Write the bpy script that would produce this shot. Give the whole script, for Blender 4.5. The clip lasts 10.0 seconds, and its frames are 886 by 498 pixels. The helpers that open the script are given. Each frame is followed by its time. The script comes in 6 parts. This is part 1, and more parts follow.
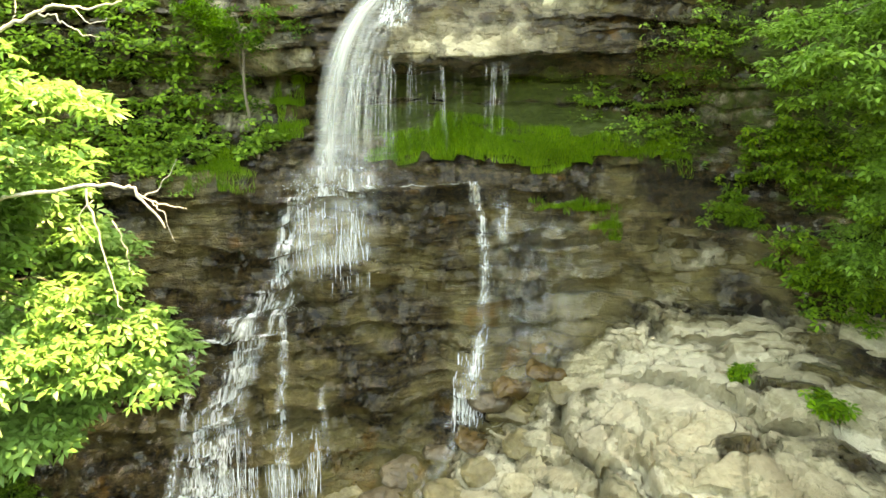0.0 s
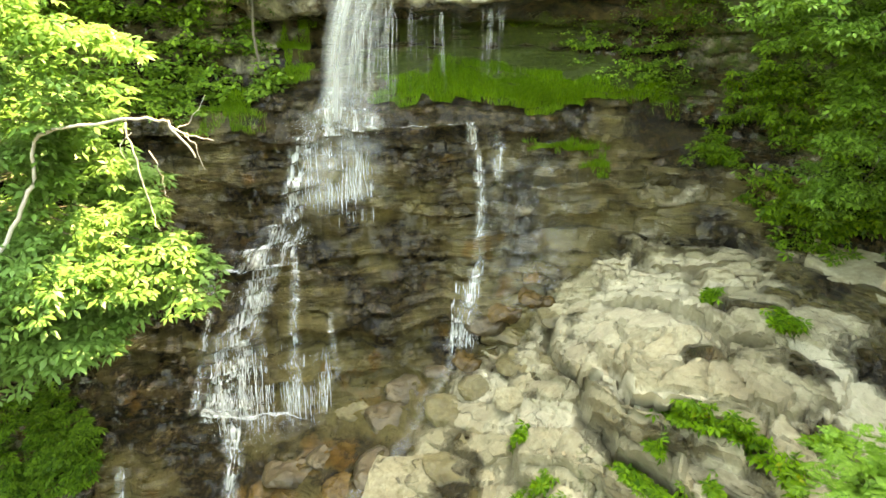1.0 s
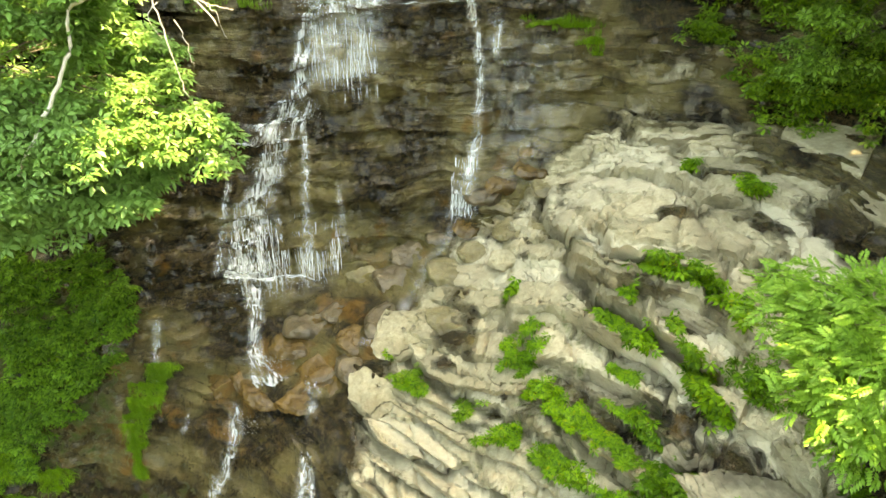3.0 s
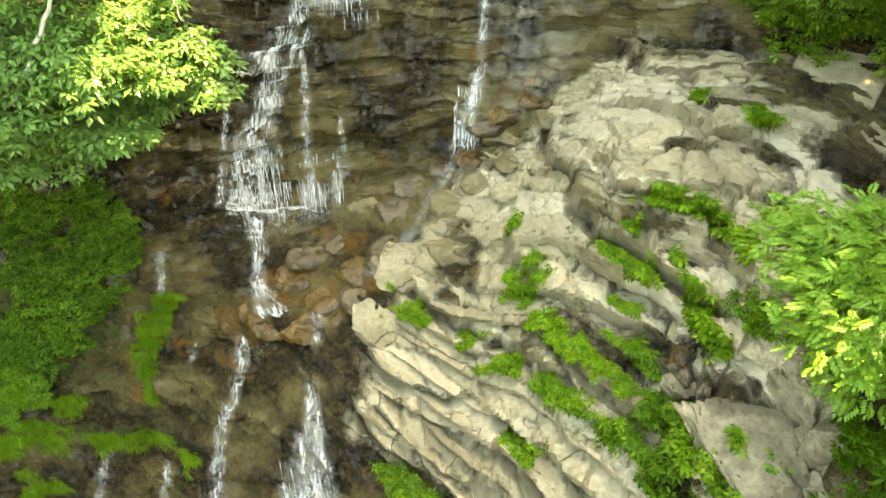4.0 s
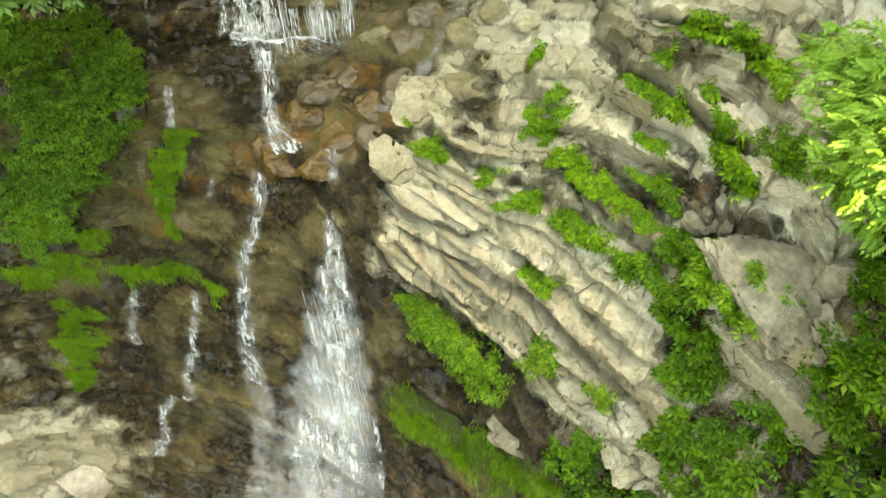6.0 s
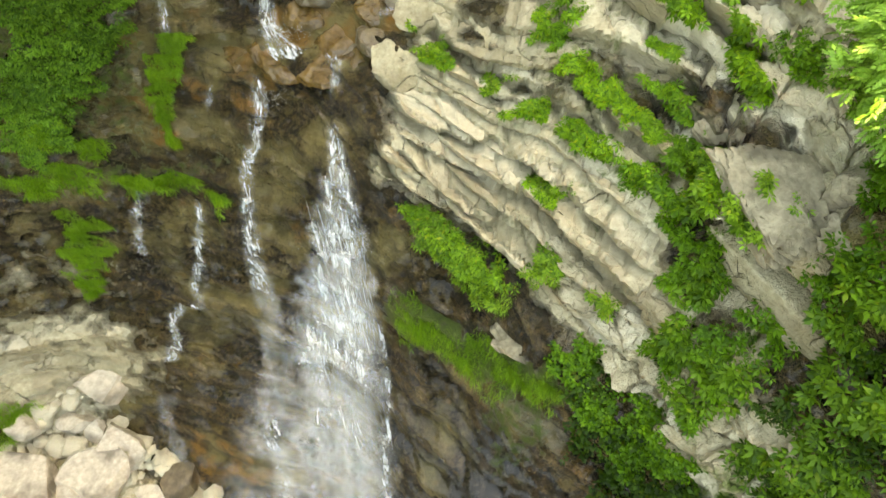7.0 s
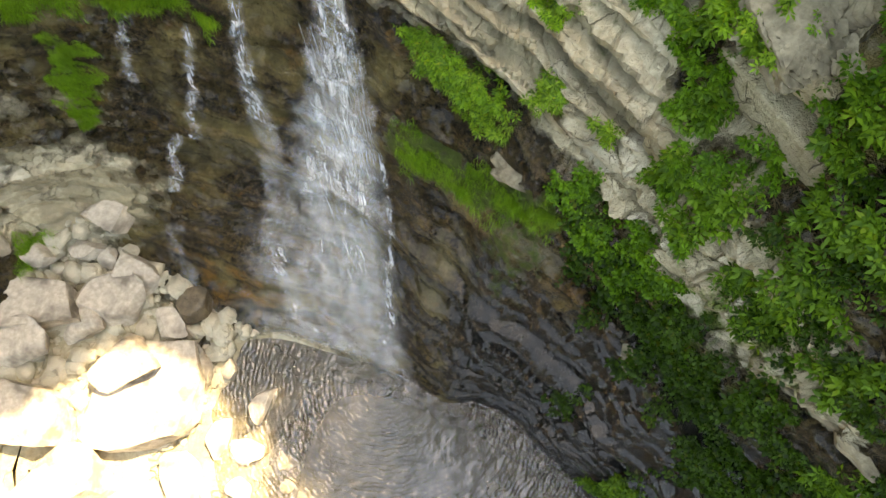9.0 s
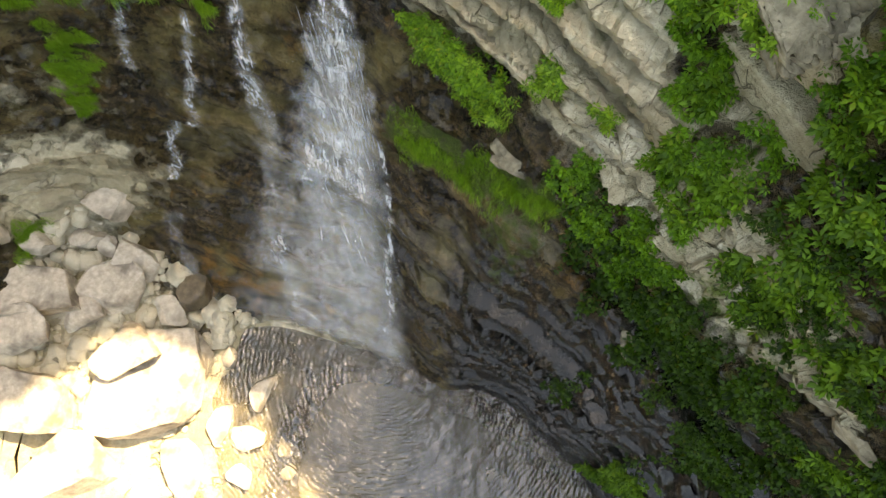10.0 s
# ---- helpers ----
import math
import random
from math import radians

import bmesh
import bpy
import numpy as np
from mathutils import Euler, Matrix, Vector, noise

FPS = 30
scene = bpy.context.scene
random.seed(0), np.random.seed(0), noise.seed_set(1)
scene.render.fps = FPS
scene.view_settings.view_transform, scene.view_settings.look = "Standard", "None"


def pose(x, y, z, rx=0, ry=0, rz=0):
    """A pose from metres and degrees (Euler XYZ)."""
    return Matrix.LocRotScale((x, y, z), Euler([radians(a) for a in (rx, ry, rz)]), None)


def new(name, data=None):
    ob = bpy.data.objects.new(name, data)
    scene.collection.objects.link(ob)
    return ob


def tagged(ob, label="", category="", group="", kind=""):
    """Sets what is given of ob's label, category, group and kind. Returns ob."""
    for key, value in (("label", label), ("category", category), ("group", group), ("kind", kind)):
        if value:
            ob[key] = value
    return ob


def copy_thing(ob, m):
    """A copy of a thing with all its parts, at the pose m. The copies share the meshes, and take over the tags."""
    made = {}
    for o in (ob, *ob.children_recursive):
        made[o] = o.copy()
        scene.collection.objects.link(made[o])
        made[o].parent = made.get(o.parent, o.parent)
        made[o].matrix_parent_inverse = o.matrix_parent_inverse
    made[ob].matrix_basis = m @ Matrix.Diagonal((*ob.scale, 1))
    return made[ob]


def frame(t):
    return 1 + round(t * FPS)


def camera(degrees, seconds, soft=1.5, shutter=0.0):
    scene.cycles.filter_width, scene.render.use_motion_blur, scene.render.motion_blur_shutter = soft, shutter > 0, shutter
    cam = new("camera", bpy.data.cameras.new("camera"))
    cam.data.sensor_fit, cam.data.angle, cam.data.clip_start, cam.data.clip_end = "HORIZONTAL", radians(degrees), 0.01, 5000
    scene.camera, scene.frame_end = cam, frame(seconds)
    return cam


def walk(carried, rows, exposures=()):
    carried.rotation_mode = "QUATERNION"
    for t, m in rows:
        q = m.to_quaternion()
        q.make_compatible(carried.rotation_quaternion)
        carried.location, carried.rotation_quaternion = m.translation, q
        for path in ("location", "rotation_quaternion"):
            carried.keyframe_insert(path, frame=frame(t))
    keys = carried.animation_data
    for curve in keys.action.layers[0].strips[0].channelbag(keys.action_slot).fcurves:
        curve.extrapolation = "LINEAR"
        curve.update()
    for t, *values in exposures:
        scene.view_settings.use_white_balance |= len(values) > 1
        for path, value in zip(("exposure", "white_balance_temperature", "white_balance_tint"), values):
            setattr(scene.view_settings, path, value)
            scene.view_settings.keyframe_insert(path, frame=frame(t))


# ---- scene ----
cam = camera(68.8, 10.0, shutter=0.3)
METRES, EYE, TILT, LEAN, TURN = 2.8, 18.0, -15.5, 0.0, 0.0
ROWS = [
    (0.0, 0.0, 0.0, 0.0, 0.0, 0.0, -0.0),
    (0.5, 0.0064, -0.1695, -0.0467, 0.01, -2.21, -0.01),
    (1.0, 0.0098, -0.3401, -0.097, 0.02, -4.4, -0.02),
    (1.5, 0.0129, -0.5061, -0.1441, 0.02, -6.59, -0.03),
    (2.0, 0.0136, -0.6526, -0.1875, 0.03, -8.77, -0.03),
    (2.5, 0.01, -0.7222, -0.2066, 0.03, -11.04, -0.05),
    (4.0, -0.0088, -0.709, -0.204, 0.1, -19.83, -0.13),
    (4.5, -0.0324, -0.7001, -0.2053, 0.13, -22.81, -0.15),
    (5.0, -0.0708, -0.6959, -0.2028, 0.09, -26.34, -0.18),
    (5.5, -0.1067, -0.6928, -0.2046, 0.08, -30.29, -0.25),
    (7.0, -0.1683, -0.6924, -0.2155, 0.1, -42.1, -0.37),
    (7.5, -0.1715, -0.696, -0.2195, 0.13, -46.0, -0.36),
    (8.0, -0.1738, -0.7026, -0.2249, 0.12, -49.9, -0.37),
    (8.5, -0.1713, -0.7102, -0.2314, 0.12, -53.73, -0.36),
    (9.0, -0.1685, -0.7168, -0.2363, 0.11, -56.71, -0.35),
    (9.5, -0.166, -0.7233, -0.2425, 0.12, -58.04, -0.35),
    (10.0, -0.165, -0.7276, -0.2463, 0.09, -57.65, -0.34),
]
walk(cam, [(t, pose(0, 0, EYE, TILT, LEAN, TURN) @ pose(METRES * x, METRES * y, METRES * z, 90 + pitch, roll, yaw)) for t, x, y, z, yaw, pitch, roll in ROWS],
     [(0.0, 4.22, 18500.0, 1.5), (5.5, 4.18, 18500.0, 1.5), (7.5, 4.1, 14500.0, 7.0), (8.7, 3.68, 12800.0, 10.0), (10.0, 3.35, 12500.0, 11.0)])

# ---- sky and sun ----
SUN_AZ, SUN_EL = 42.0, 57.8      # bearing clockwise from +y, height above the horizon
world = bpy.data.worlds.new("sky")
scene.world = world
world.use_nodes = True
wn = world.node_tree.nodes
sky = wn.new("ShaderNodeTexSky")
sky.sky_type = "NISHITA"
sky.sun_disc = False
sky.sun_elevation, sky.sun_rotation = radians(SUN_EL), radians(SUN_AZ)
world.node_tree.links.new(sky.outputs[0], wn["Background"].inputs[0])
wn["Background"].inputs[1].default_value = 0.15
sun = new("sun", bpy.data.lights.new("sun", "SUN"))
sun.data.energy, sun.data.angle, sun.data.color = 2.5, radians(0.6), (1.0, 0.94, 0.84)
sun.rotation_euler = (radians(90 - SUN_EL), 0, radians(180 - SUN_AZ))

# ---- materials ----
def nodes_of(name):
    m = bpy.data.materials.new(name)
    m.use_nodes = True
    nt = m.node_tree
    return m, nt, nt.nodes["Principled BSDF"]


def node(nt, kind, **values):
    n = nt.nodes.new(kind)
    for key, v in values.items():
        if key in n.inputs:
            n.inputs[key].default_value = v
    return n


def ramp(nt, fac, stops):
    n = nt.nodes.new("ShaderNodeValToRGB")
    while len(n.color_ramp.elements) < len(stops):
        n.color_ramp.elements.new(0.5)
    for e, (p, c) in zip(n.color_ramp.elements, stops):
        e.position, e.color = p, (*c, 1) if len(c) == 3 else (c[0], c[0], c[0], 1)
    nt.links.new(fac, n.inputs[0])
    return n.outputs[0]


def mixed(nt, fac, a, b):
    n = nt.nodes.new("ShaderNodeMix")
    n.data_type = "RGBA"
    for sock, v in ((n.inputs[0], fac), (n.inputs[6], a), (n.inputs[7], b)):
        if isinstance(v, bpy.types.NodeSocket):
            nt.links.new(v, sock)
        else:
            sock.default_value = v if not isinstance(v, tuple) else (*v, 1)
    return n.outputs[2]


def math_node(nt, op, a, b=0.0, c=0.0):
    n = nt.nodes.new("ShaderNodeMath")
    n.operation = op
    for sock, v in zip(n.inputs, (a, b, c)):
        if isinstance(v, bpy.types.NodeSocket):
            nt.links.new(v, sock)
        else:
            sock.default_value = v
    return n.outputs[0]


def coords(nt, scale=(1, 1, 1)):
    tc = nt.nodes.new("ShaderNodeTexCoord")
    mp = nt.nodes.new("ShaderNodeMapping")
    mp.inputs["Scale"].default_value = scale
    nt.links.new(tc.outputs["Object"], mp.inputs[0])
    return mp.outputs[0]


def noise_tex(nt, vec, scale, detail=4.0, rough=0.55):
    n = node(nt, "ShaderNodeTexNoise", Scale=scale, Detail=detail, Roughness=rough)
    nt.links.new(vec, n.inputs["Vector"])
    return n.outputs["Fac"]


def attribute(nt, name):
    n = nt.nodes.new("ShaderNodeAttribute")
    n.attribute_name = name
    return n.outputs["Fac"]


def bumped(nt, bsdf, height, strength, distance):
    b = node(nt, "ShaderNodeBump", Strength=strength, Distance=distance)
    nt.links.new(height, b.inputs["Height"])
    nt.links.new(b.outputs[0], bsdf.inputs["Normal"])


def rock_material(name, with_regions):
    """Bedded sandstone: dry pale, wet brown and mossy kinds, the share of each given by the ground's own attributes."""
    m, nt, bsdf = nodes_of(name)
    at = coords(nt)
    bed = coords(nt, (0.35, 0.35, 3.0))
    big, fine = noise_tex(nt, at, 0.7), noise_tex(nt, at, 9.0, 8.0, 0.65)
    beds = noise_tex(nt, bed, 1.6, 6.0, 0.6)
    speck = noise_tex(nt, at, 34.0, 3.0)
    dry = ramp(nt, fine, [(0.22, (0.15, 0.124, 0.074)), (0.4, (0.285, 0.243, 0.155)), (0.58, (0.385, 0.333, 0.222)), (0.8, (0.50, 0.44, 0.315))])
    dry = mixed(nt, ramp(nt, big, [(0.54, (0.0,)), (0.62, (0.55,))]), dry, (0.17, 0.13, 0.075))
    dry = mixed(nt, ramp(nt, noise_tex(nt, at, 2.6, 6.0, 0.62), [(0.52, (0.0,)), (0.68, (0.5,))]), dry, (0.21, 0.175, 0.085))
    dry = mixed(nt, ramp(nt, noise_tex(nt, at, 1.9, 5.0, 0.6), [(0.26, (0.6,)), (0.44, (0.0,))]), dry, (0.53, 0.475, 0.355))
    dry = mixed(nt, ramp(nt, beds, [(0.28, (0.4,)), (0.42, (0.0,))]), dry, (0.12, 0.10, 0.085))
    warp = nt.nodes.new("ShaderNodeVectorMath")
    warp.operation = "MULTIPLY_ADD"
    tex = node(nt, "ShaderNodeTexNoise", Scale=1.6, Detail=4.0)
    nt.links.new(at, tex.inputs["Vector"])
    nt.links.new(tex.outputs["Color"], warp.inputs[0])
    warp.inputs[1].default_value = (1.1, 1.1, 0.8)
    nt.links.new(coords(nt, (1.0, 1.0, 1.7)), warp.inputs[2])
    net = node(nt, "ShaderNodeTexVoronoi", Scale=0.75)
    net.feature = "DISTANCE_TO_EDGE"
    nt.links.new(warp.outputs[0], net.inputs["Vector"])
    split = math_node(nt, "MULTIPLY", ramp(nt, net.outputs["Distance"], [(0.0, (1.0,)), (0.014, (0.0,))]), ramp(nt, noise_tex(nt, at, 1.7, 4.0), [(0.46, (0.0,)), (0.6, (1.0,))]))
    dry = mixed(nt, math_node(nt, "MULTIPLY", split, 0.6), dry, (0.07, 0.058, 0.04))
    if with_regions:                                   # each plate has a tone of its own
        tone = attribute(nt, "plate")
        dry = mixed(nt, ramp(nt, tone, [(0.0, (0.6,)), (0.45, (0.1,))]), dry, (0.62, 0.565, 0.44))
        dry = mixed(nt, ramp(nt, tone, [(0.6, (0.0,)), (1.0, (0.5,))]), dry, (0.20, 0.17, 0.10))
    rough = 0.8
    color = dry
    if with_regions:
        laid = math_node(nt, "MULTIPLY_ADD", math_node(nt, "SUBTRACT", beds, fine), 0.5, fine)
        wet = ramp(nt, laid, [(0.33, (0.005, 0.0035, 0.002)), (0.45, (0.027, 0.019, 0.009)), (0.58, (0.078, 0.055, 0.024)), (0.74, (0.205, 0.157, 0.078))])
        ochre = mixed(nt, speck, (0.30, 0.15, 0.035), (0.17, 0.09, 0.03))
        olive = mixed(nt, laid, (0.05, 0.04, 0.012), (0.36, 0.29, 0.13))
        silt = math_node(nt, "MULTIPLY_ADD", attribute(nt, "silt"), 0.16, noise_tex(nt, at, 0.7, 5.0))
        wet = mixed(nt, ramp(nt, silt, [(0.5, (0.0,)), (0.64, (0.85,))]), wet, olive)
        rust = math_node(nt, "MULTIPLY_ADD", attribute(nt, "rust"), 0.28, noise_tex(nt, at, 1.3, 5.0))
        wet = mixed(nt, ramp(nt, rust, [(0.64, (0.0,)), (0.78, (0.85,))]), wet, ochre)
        shale = ramp(nt, fine, [(0.3, (0.004, 0.004, 0.0035)), (0.55, (0.02, 0.0185, 0.016)), (0.8, (0.075, 0.07, 0.06))])
        wet = mixed(nt, ramp(nt, math_node(nt, "MULTIPLY_ADD", noise_tex(nt, at, 0.9, 5.0), 0.8, attribute(nt, "shale")), [(0.7, (0.0,)), (1.0, (1.0,))]), wet, shale)
        soak = math_node(nt, "ADD", attribute(nt, "wet"), math_node(nt, "MULTIPLY_ADD", noise_tex(nt, at, 2.2, 6.0), 1.0, -0.5))
        soak = ramp(nt, soak, [(0.36, (0.0,)), (0.58, (1.0,))])
        color = mixed(nt, soak, dry, wet)
        green = mixed(nt, fine, (0.012, 0.028, 0.004), (0.12, 0.17, 0.02))
        moss = math_node(nt, "ADD", attribute(nt, "moss"), math_node(nt, "MULTIPLY_ADD", noise_tex(nt, at, 3.5, 8.0, 0.65), 1.2, -0.6))
        moss = ramp(nt, moss, [(0.42, (0.0,)), (0.6, (1.0,))])
        color = mixed(nt, moss, color, green)
        gloss = math_node(nt, "MULTIPLY", soak, math_node(nt, "SUBTRACT", 1.0, moss))
        r = math_node(nt, "MULTIPLY_ADD", gloss, -0.64, 0.85)
        nt.links.new(math_node(nt, "MULTIPLY", gloss, math_node(nt, "MULTIPLY_ADD", attribute(nt, "shale"), 0.35, 0.32)), bsdf.inputs["Coat Weight"])
        bsdf.inputs["Coat Roughness"].default_value = 0.08
        bsdf.inputs["Coat IOR"].default_value = 1.45
        nt.links.new(r, bsdf.inputs["Roughness"])
    else:
        bsdf.inputs["Roughness"].default_value = rough
    nt.links.new(color, bsdf.inputs["Base Color"])
    h = math_node(nt, "ADD", math_node(nt, "MULTIPLY", beds, 0.45), math_node(nt, "MULTIPLY", fine, 0.22))
    h = math_node(nt, "SUBTRACT", h, math_node(nt, "MULTIPLY", split, 0.25))
    if with_regions:
        laminae = noise_tex(nt, coords(nt, (0.5, 0.5, 9.0)), 1.6, 4.0, 0.6)
        h = math_node(nt, "ADD", h, math_node(nt, "MULTIPLY", soak, math_node(nt, "MULTIPLY_ADD", laminae, 0.85, math_node(nt, "MULTIPLY", beds, 1.05))))
        thin = noise_tex(nt, coords(nt, (1.2, 1.2, 15.0)), 2.2, 5.0, 0.65)
        h = math_node(nt, "ADD", h, math_node(nt, "MULTIPLY", math_node(nt, "MULTIPLY", attribute(nt, "shale"), soak), math_node(nt, "MULTIPLY", thin, 0.5)))
    h = math_node(nt, "ADD", h, math_node(nt, "MULTIPLY", speck, math_node(nt, "MULTIPLY_ADD", soak, 0.5, 0.12) if with_regions else 0.14))
    bumped(nt, bsdf, h, 1.0, 0.22)
    return m


def leaf_material(name, dark, light, warm=0.15, sheen=0.18):
    m, nt, bsdf = nodes_of(name)
    geo = nt.nodes.new("ShaderNodeNewGeometry")
    col = ramp(nt, geo.outputs["Random Per Island"], [(0.0, dark), (0.6, light), (0.93, tuple(c * 1.25 for c in light)), (1.0, (light[0] * (1 + 4 * warm), light[1] * 1.05, light[2]))])
    at = coords(nt)
    col = mixed(nt, ramp(nt, noise_tex(nt, at, 0.9, 3.0), [(0.35, (0.45,)), (0.6, (0.0,))]), col, dark)
    nt.links.new(col, bsdf.inputs["Base Color"])
    bsdf.inputs["Roughness"].default_value = 0.45
    bsdf.inputs["Specular IOR Level"].default_value = sheen
    tr = nt.nodes.new("ShaderNodeBsdfTranslucent")
    nt.links.new(col, tr.inputs[0])
    mx = nt.nodes.new("ShaderNodeMixShader")
    mx.inputs[0].default_value = 0.42
    nt.links.new(bsdf.outputs[0], mx.inputs[1])
    nt.links.new(tr.outputs[0], mx.inputs[2])
    nt.links.new(mx.outputs[0], nt.nodes["Material Output"].inputs[0])
    return m


def bark_material(name, a, b):
    m, nt, bsdf = nodes_of(name)
    at = coords(nt, (6, 6, 1.5))
    f = noise_tex(nt, at, 4.0, 6.0)
    nt.links.new(mixed(nt, f, a, b), bsdf.inputs["Base Color"])
    bsdf.inputs["Roughness"].default_value = 0.85
    bumped(nt, bsdf, f, 0.7, 0.02)
    return m


def white_water_material(name, low, high, fine=(34.0, 5.0, 1.0), broad=(7.0, 0.9, 1.0), detail=5.0, gaps=0.9):
    """Falling water: white foam drawn out in strands of two widths, clear between them."""
    m, nt, bsdf = nodes_of(name)
    tc = nt.nodes.new("ShaderNodeUVMap")
    tc.uv_map = "flow"
    layers = []
    for stretch, rough in ((fine, 0.62), (broad, 0.5)):
        mp = nt.nodes.new("ShaderNodeMapping")
        mp.inputs["Scale"].default_value = stretch
        nt.links.new(tc.outputs[0], mp.inputs[0])
        layers.append(noise_tex(nt, mp.outputs[0], 1.0, detail, rough))
    bsdf.inputs["Base Color"].default_value = (0.80, 0.82, 0.82, 1)
    bsdf.inputs["Roughness"].default_value = 0.6
    bsdf.inputs["Specular IOR Level"].default_value = 0.2
    f = math_node(nt, "MULTIPLY_ADD", math_node(nt, "SUBTRACT", layers[1], 0.5), gaps, layers[0])
    strand = math_node(nt, "MULTIPLY", ramp(nt, f, [(low, (0.0,)), (high, (1.0,))]), attribute(nt, "foam"))
    nt.links.new(math_node(nt, "MINIMUM", strand, 0.88), bsdf.inputs["Alpha"])
    return m


def stone_material(name, a, b, rough):
    m, nt, bsdf = nodes_of(name)
    at = coords(nt)
    f = noise_tex(nt, at, 5.0, 8.0, 0.65)
    big = noise_tex(nt, at, 1.4, 3.0)
    col = mixed(nt, ramp(nt, f, [(0.3, (0.0,)), (0.7, (1.0,))]), a, b)
    col = mixed(nt, ramp(nt, big, [(0.5, (0.0,)), (0.68, (0.8,))]), col, tuple(c * 0.35 for c in a))
    nt.links.new(col, bsdf.inputs["Base Color"])
    bsdf.inputs["Roughness"].default_value = rough
    bumped(nt, bsdf, f, 0.8, 0.06)
    return m


OCHRE = stone_material("wet_ochre_stone", (0.05, 0.028, 0.009), (0.15, 0.088, 0.026), 0.2)
BROWN = stone_material("wet_brown_stone", (0.045, 0.032, 0.018), (0.16, 0.12, 0.07), 0.3)
OLIVE = stone_material("damp_olive_stone", (0.085, 0.068, 0.03), (0.23, 0.19, 0.10), 0.4)
WEATHERED = stone_material("weathered_stone", (0.11, 0.088, 0.055), (0.36, 0.31, 0.215), 0.85)
# grey stone, paled further to include light scattered off the sunlit sand
GREY = stone_material("grey_boulder", (0.31, 0.265, 0.21), (0.60, 0.53, 0.43), 0.75)
ROCK = rock_material("bedded_rock", True)
PALE = rock_material("pale_rock", False)
LEAF = leaf_material("cliff_leaves", (0.035, 0.10, 0.01), (0.17, 0.32, 0.03))
LEAF_TREE = leaf_material("tree_leaves", (0.11, 0.235, 0.055), (0.17, 0.325, 0.095), 0.0, 0.4)
LEAF_LIGHT = leaf_material("pale_shrub_leaves", (0.09, 0.21, 0.025), (0.17, 0.34, 0.05), 0.0, 0.25)
LEAF_SLOPE = leaf_material("slope_tree_leaves", (0.06, 0.15, 0.02), (0.19, 0.37, 0.06), 0.05, 0.4)
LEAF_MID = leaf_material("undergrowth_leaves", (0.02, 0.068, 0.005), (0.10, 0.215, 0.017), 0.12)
LEAF_HIGH = leaf_material("high_creeper_leaves", (0.05, 0.135, 0.02), (0.24, 0.42, 0.06), 0.08, 0.3)
# deepened green: the gully's shade is put into the leaf colour
LEAF_DEEP = leaf_material("shade_toned_leaves", (0.02, 0.075, 0.005), (0.088, 0.22, 0.013), 0.08)
LEAF_BANK = leaf_material("bank_leaves", (0.028, 0.09, 0.012), (0.15, 0.32, 0.04), 0.08)
LEAF_FERN = leaf_material("fern_leaves", (0.04, 0.125, 0.012), (0.16, 0.33, 0.022), 0.25)
# leaf green darkened to paint in the shade of the lower right wall
LEAF_SHADED = leaf_material("shade_darkened_leaves", (0.006, 0.02, 0.002), (0.034, 0.092, 0.006), 0.3)
GRASS = leaf_material("grass_blades", (0.085, 0.21, 0.018), (0.23, 0.44, 0.045), 0.15)
BARK = bark_material("bark", (0.10, 0.08, 0.06), (0.22, 0.19, 0.16))
DEADWOOD = bark_material("bleached_wood", (0.42, 0.37, 0.31), (0.62, 0.57, 0.50))
WATERFALL = white_water_material("white_water", 0.38, 0.86, (26.0, 5.0, 1.0), (6.0, 1.4, 1.0))
TRICKLE = white_water_material("thin_water", 0.34, 0.66, (30.0, 4.0, 1.0))
BROKEN = white_water_material("broken_white_water", 0.40, 0.90, (15.0, 6.0, 1.0), (5.0, 1.5, 1.0), 9.0, 1.5)
VEIL = white_water_material("water_veil", 0.15, 0.85, (12.0, 0.6, 1.0), (3.0, 0.3, 1.0), 2.0)


def pool_material():
    m, nt, bsdf = nodes_of("pool_water")
    at = coords(nt)
    mp = nt.nodes.new("ShaderNodeMapping")
    mp.inputs["Location"].default_value = (2.0, 0.2, 0.0)      # rings spread from the foot of the fall
    nt.links.new(at, mp.inputs[0])
    rings = node(nt, "ShaderNodeTexWave", Scale=2.7, Distortion=9.0, Detail=3.0)
    rings.inputs["Detail Scale"].default_value = 0.9
    rings.wave_type, rings.rings_direction = "RINGS", "Z"
    nt.links.new(mp.outputs[0], rings.inputs["Vector"])
    patch = ramp(nt, noise_tex(nt, at, 0.5, 3.0), [(0.35, (0.5,)), (0.65, (1.0,))])
    h = math_node(nt, "ADD", math_node(nt, "MULTIPLY", rings.outputs["Fac"], patch), math_node(nt, "MULTIPLY", noise_tex(nt, at, 4.5, 3.0), 0.9))
    bsdf.inputs["Base Color"].default_value = (0.14, 0.135, 0.11, 1)
    bsdf.inputs["Roughness"].default_value = 0.04
    bsdf.inputs["IOR"].default_value = 1.33
    bsdf.inputs["Coat IOR"].default_value = 1.6
    bsdf.inputs["Coat Weight"].default_value = 1.0
    bsdf.inputs["Coat Roughness"].default_value = 0.03
    bsdf.inputs["Transmission Weight"].default_value = 0.85
    bumped(nt, bsdf, h, 1.0, 0.021)
    nt.links.new(bsdf.inputs["Normal"].links[0].from_socket, bsdf.inputs["Coat Normal"])
    return m


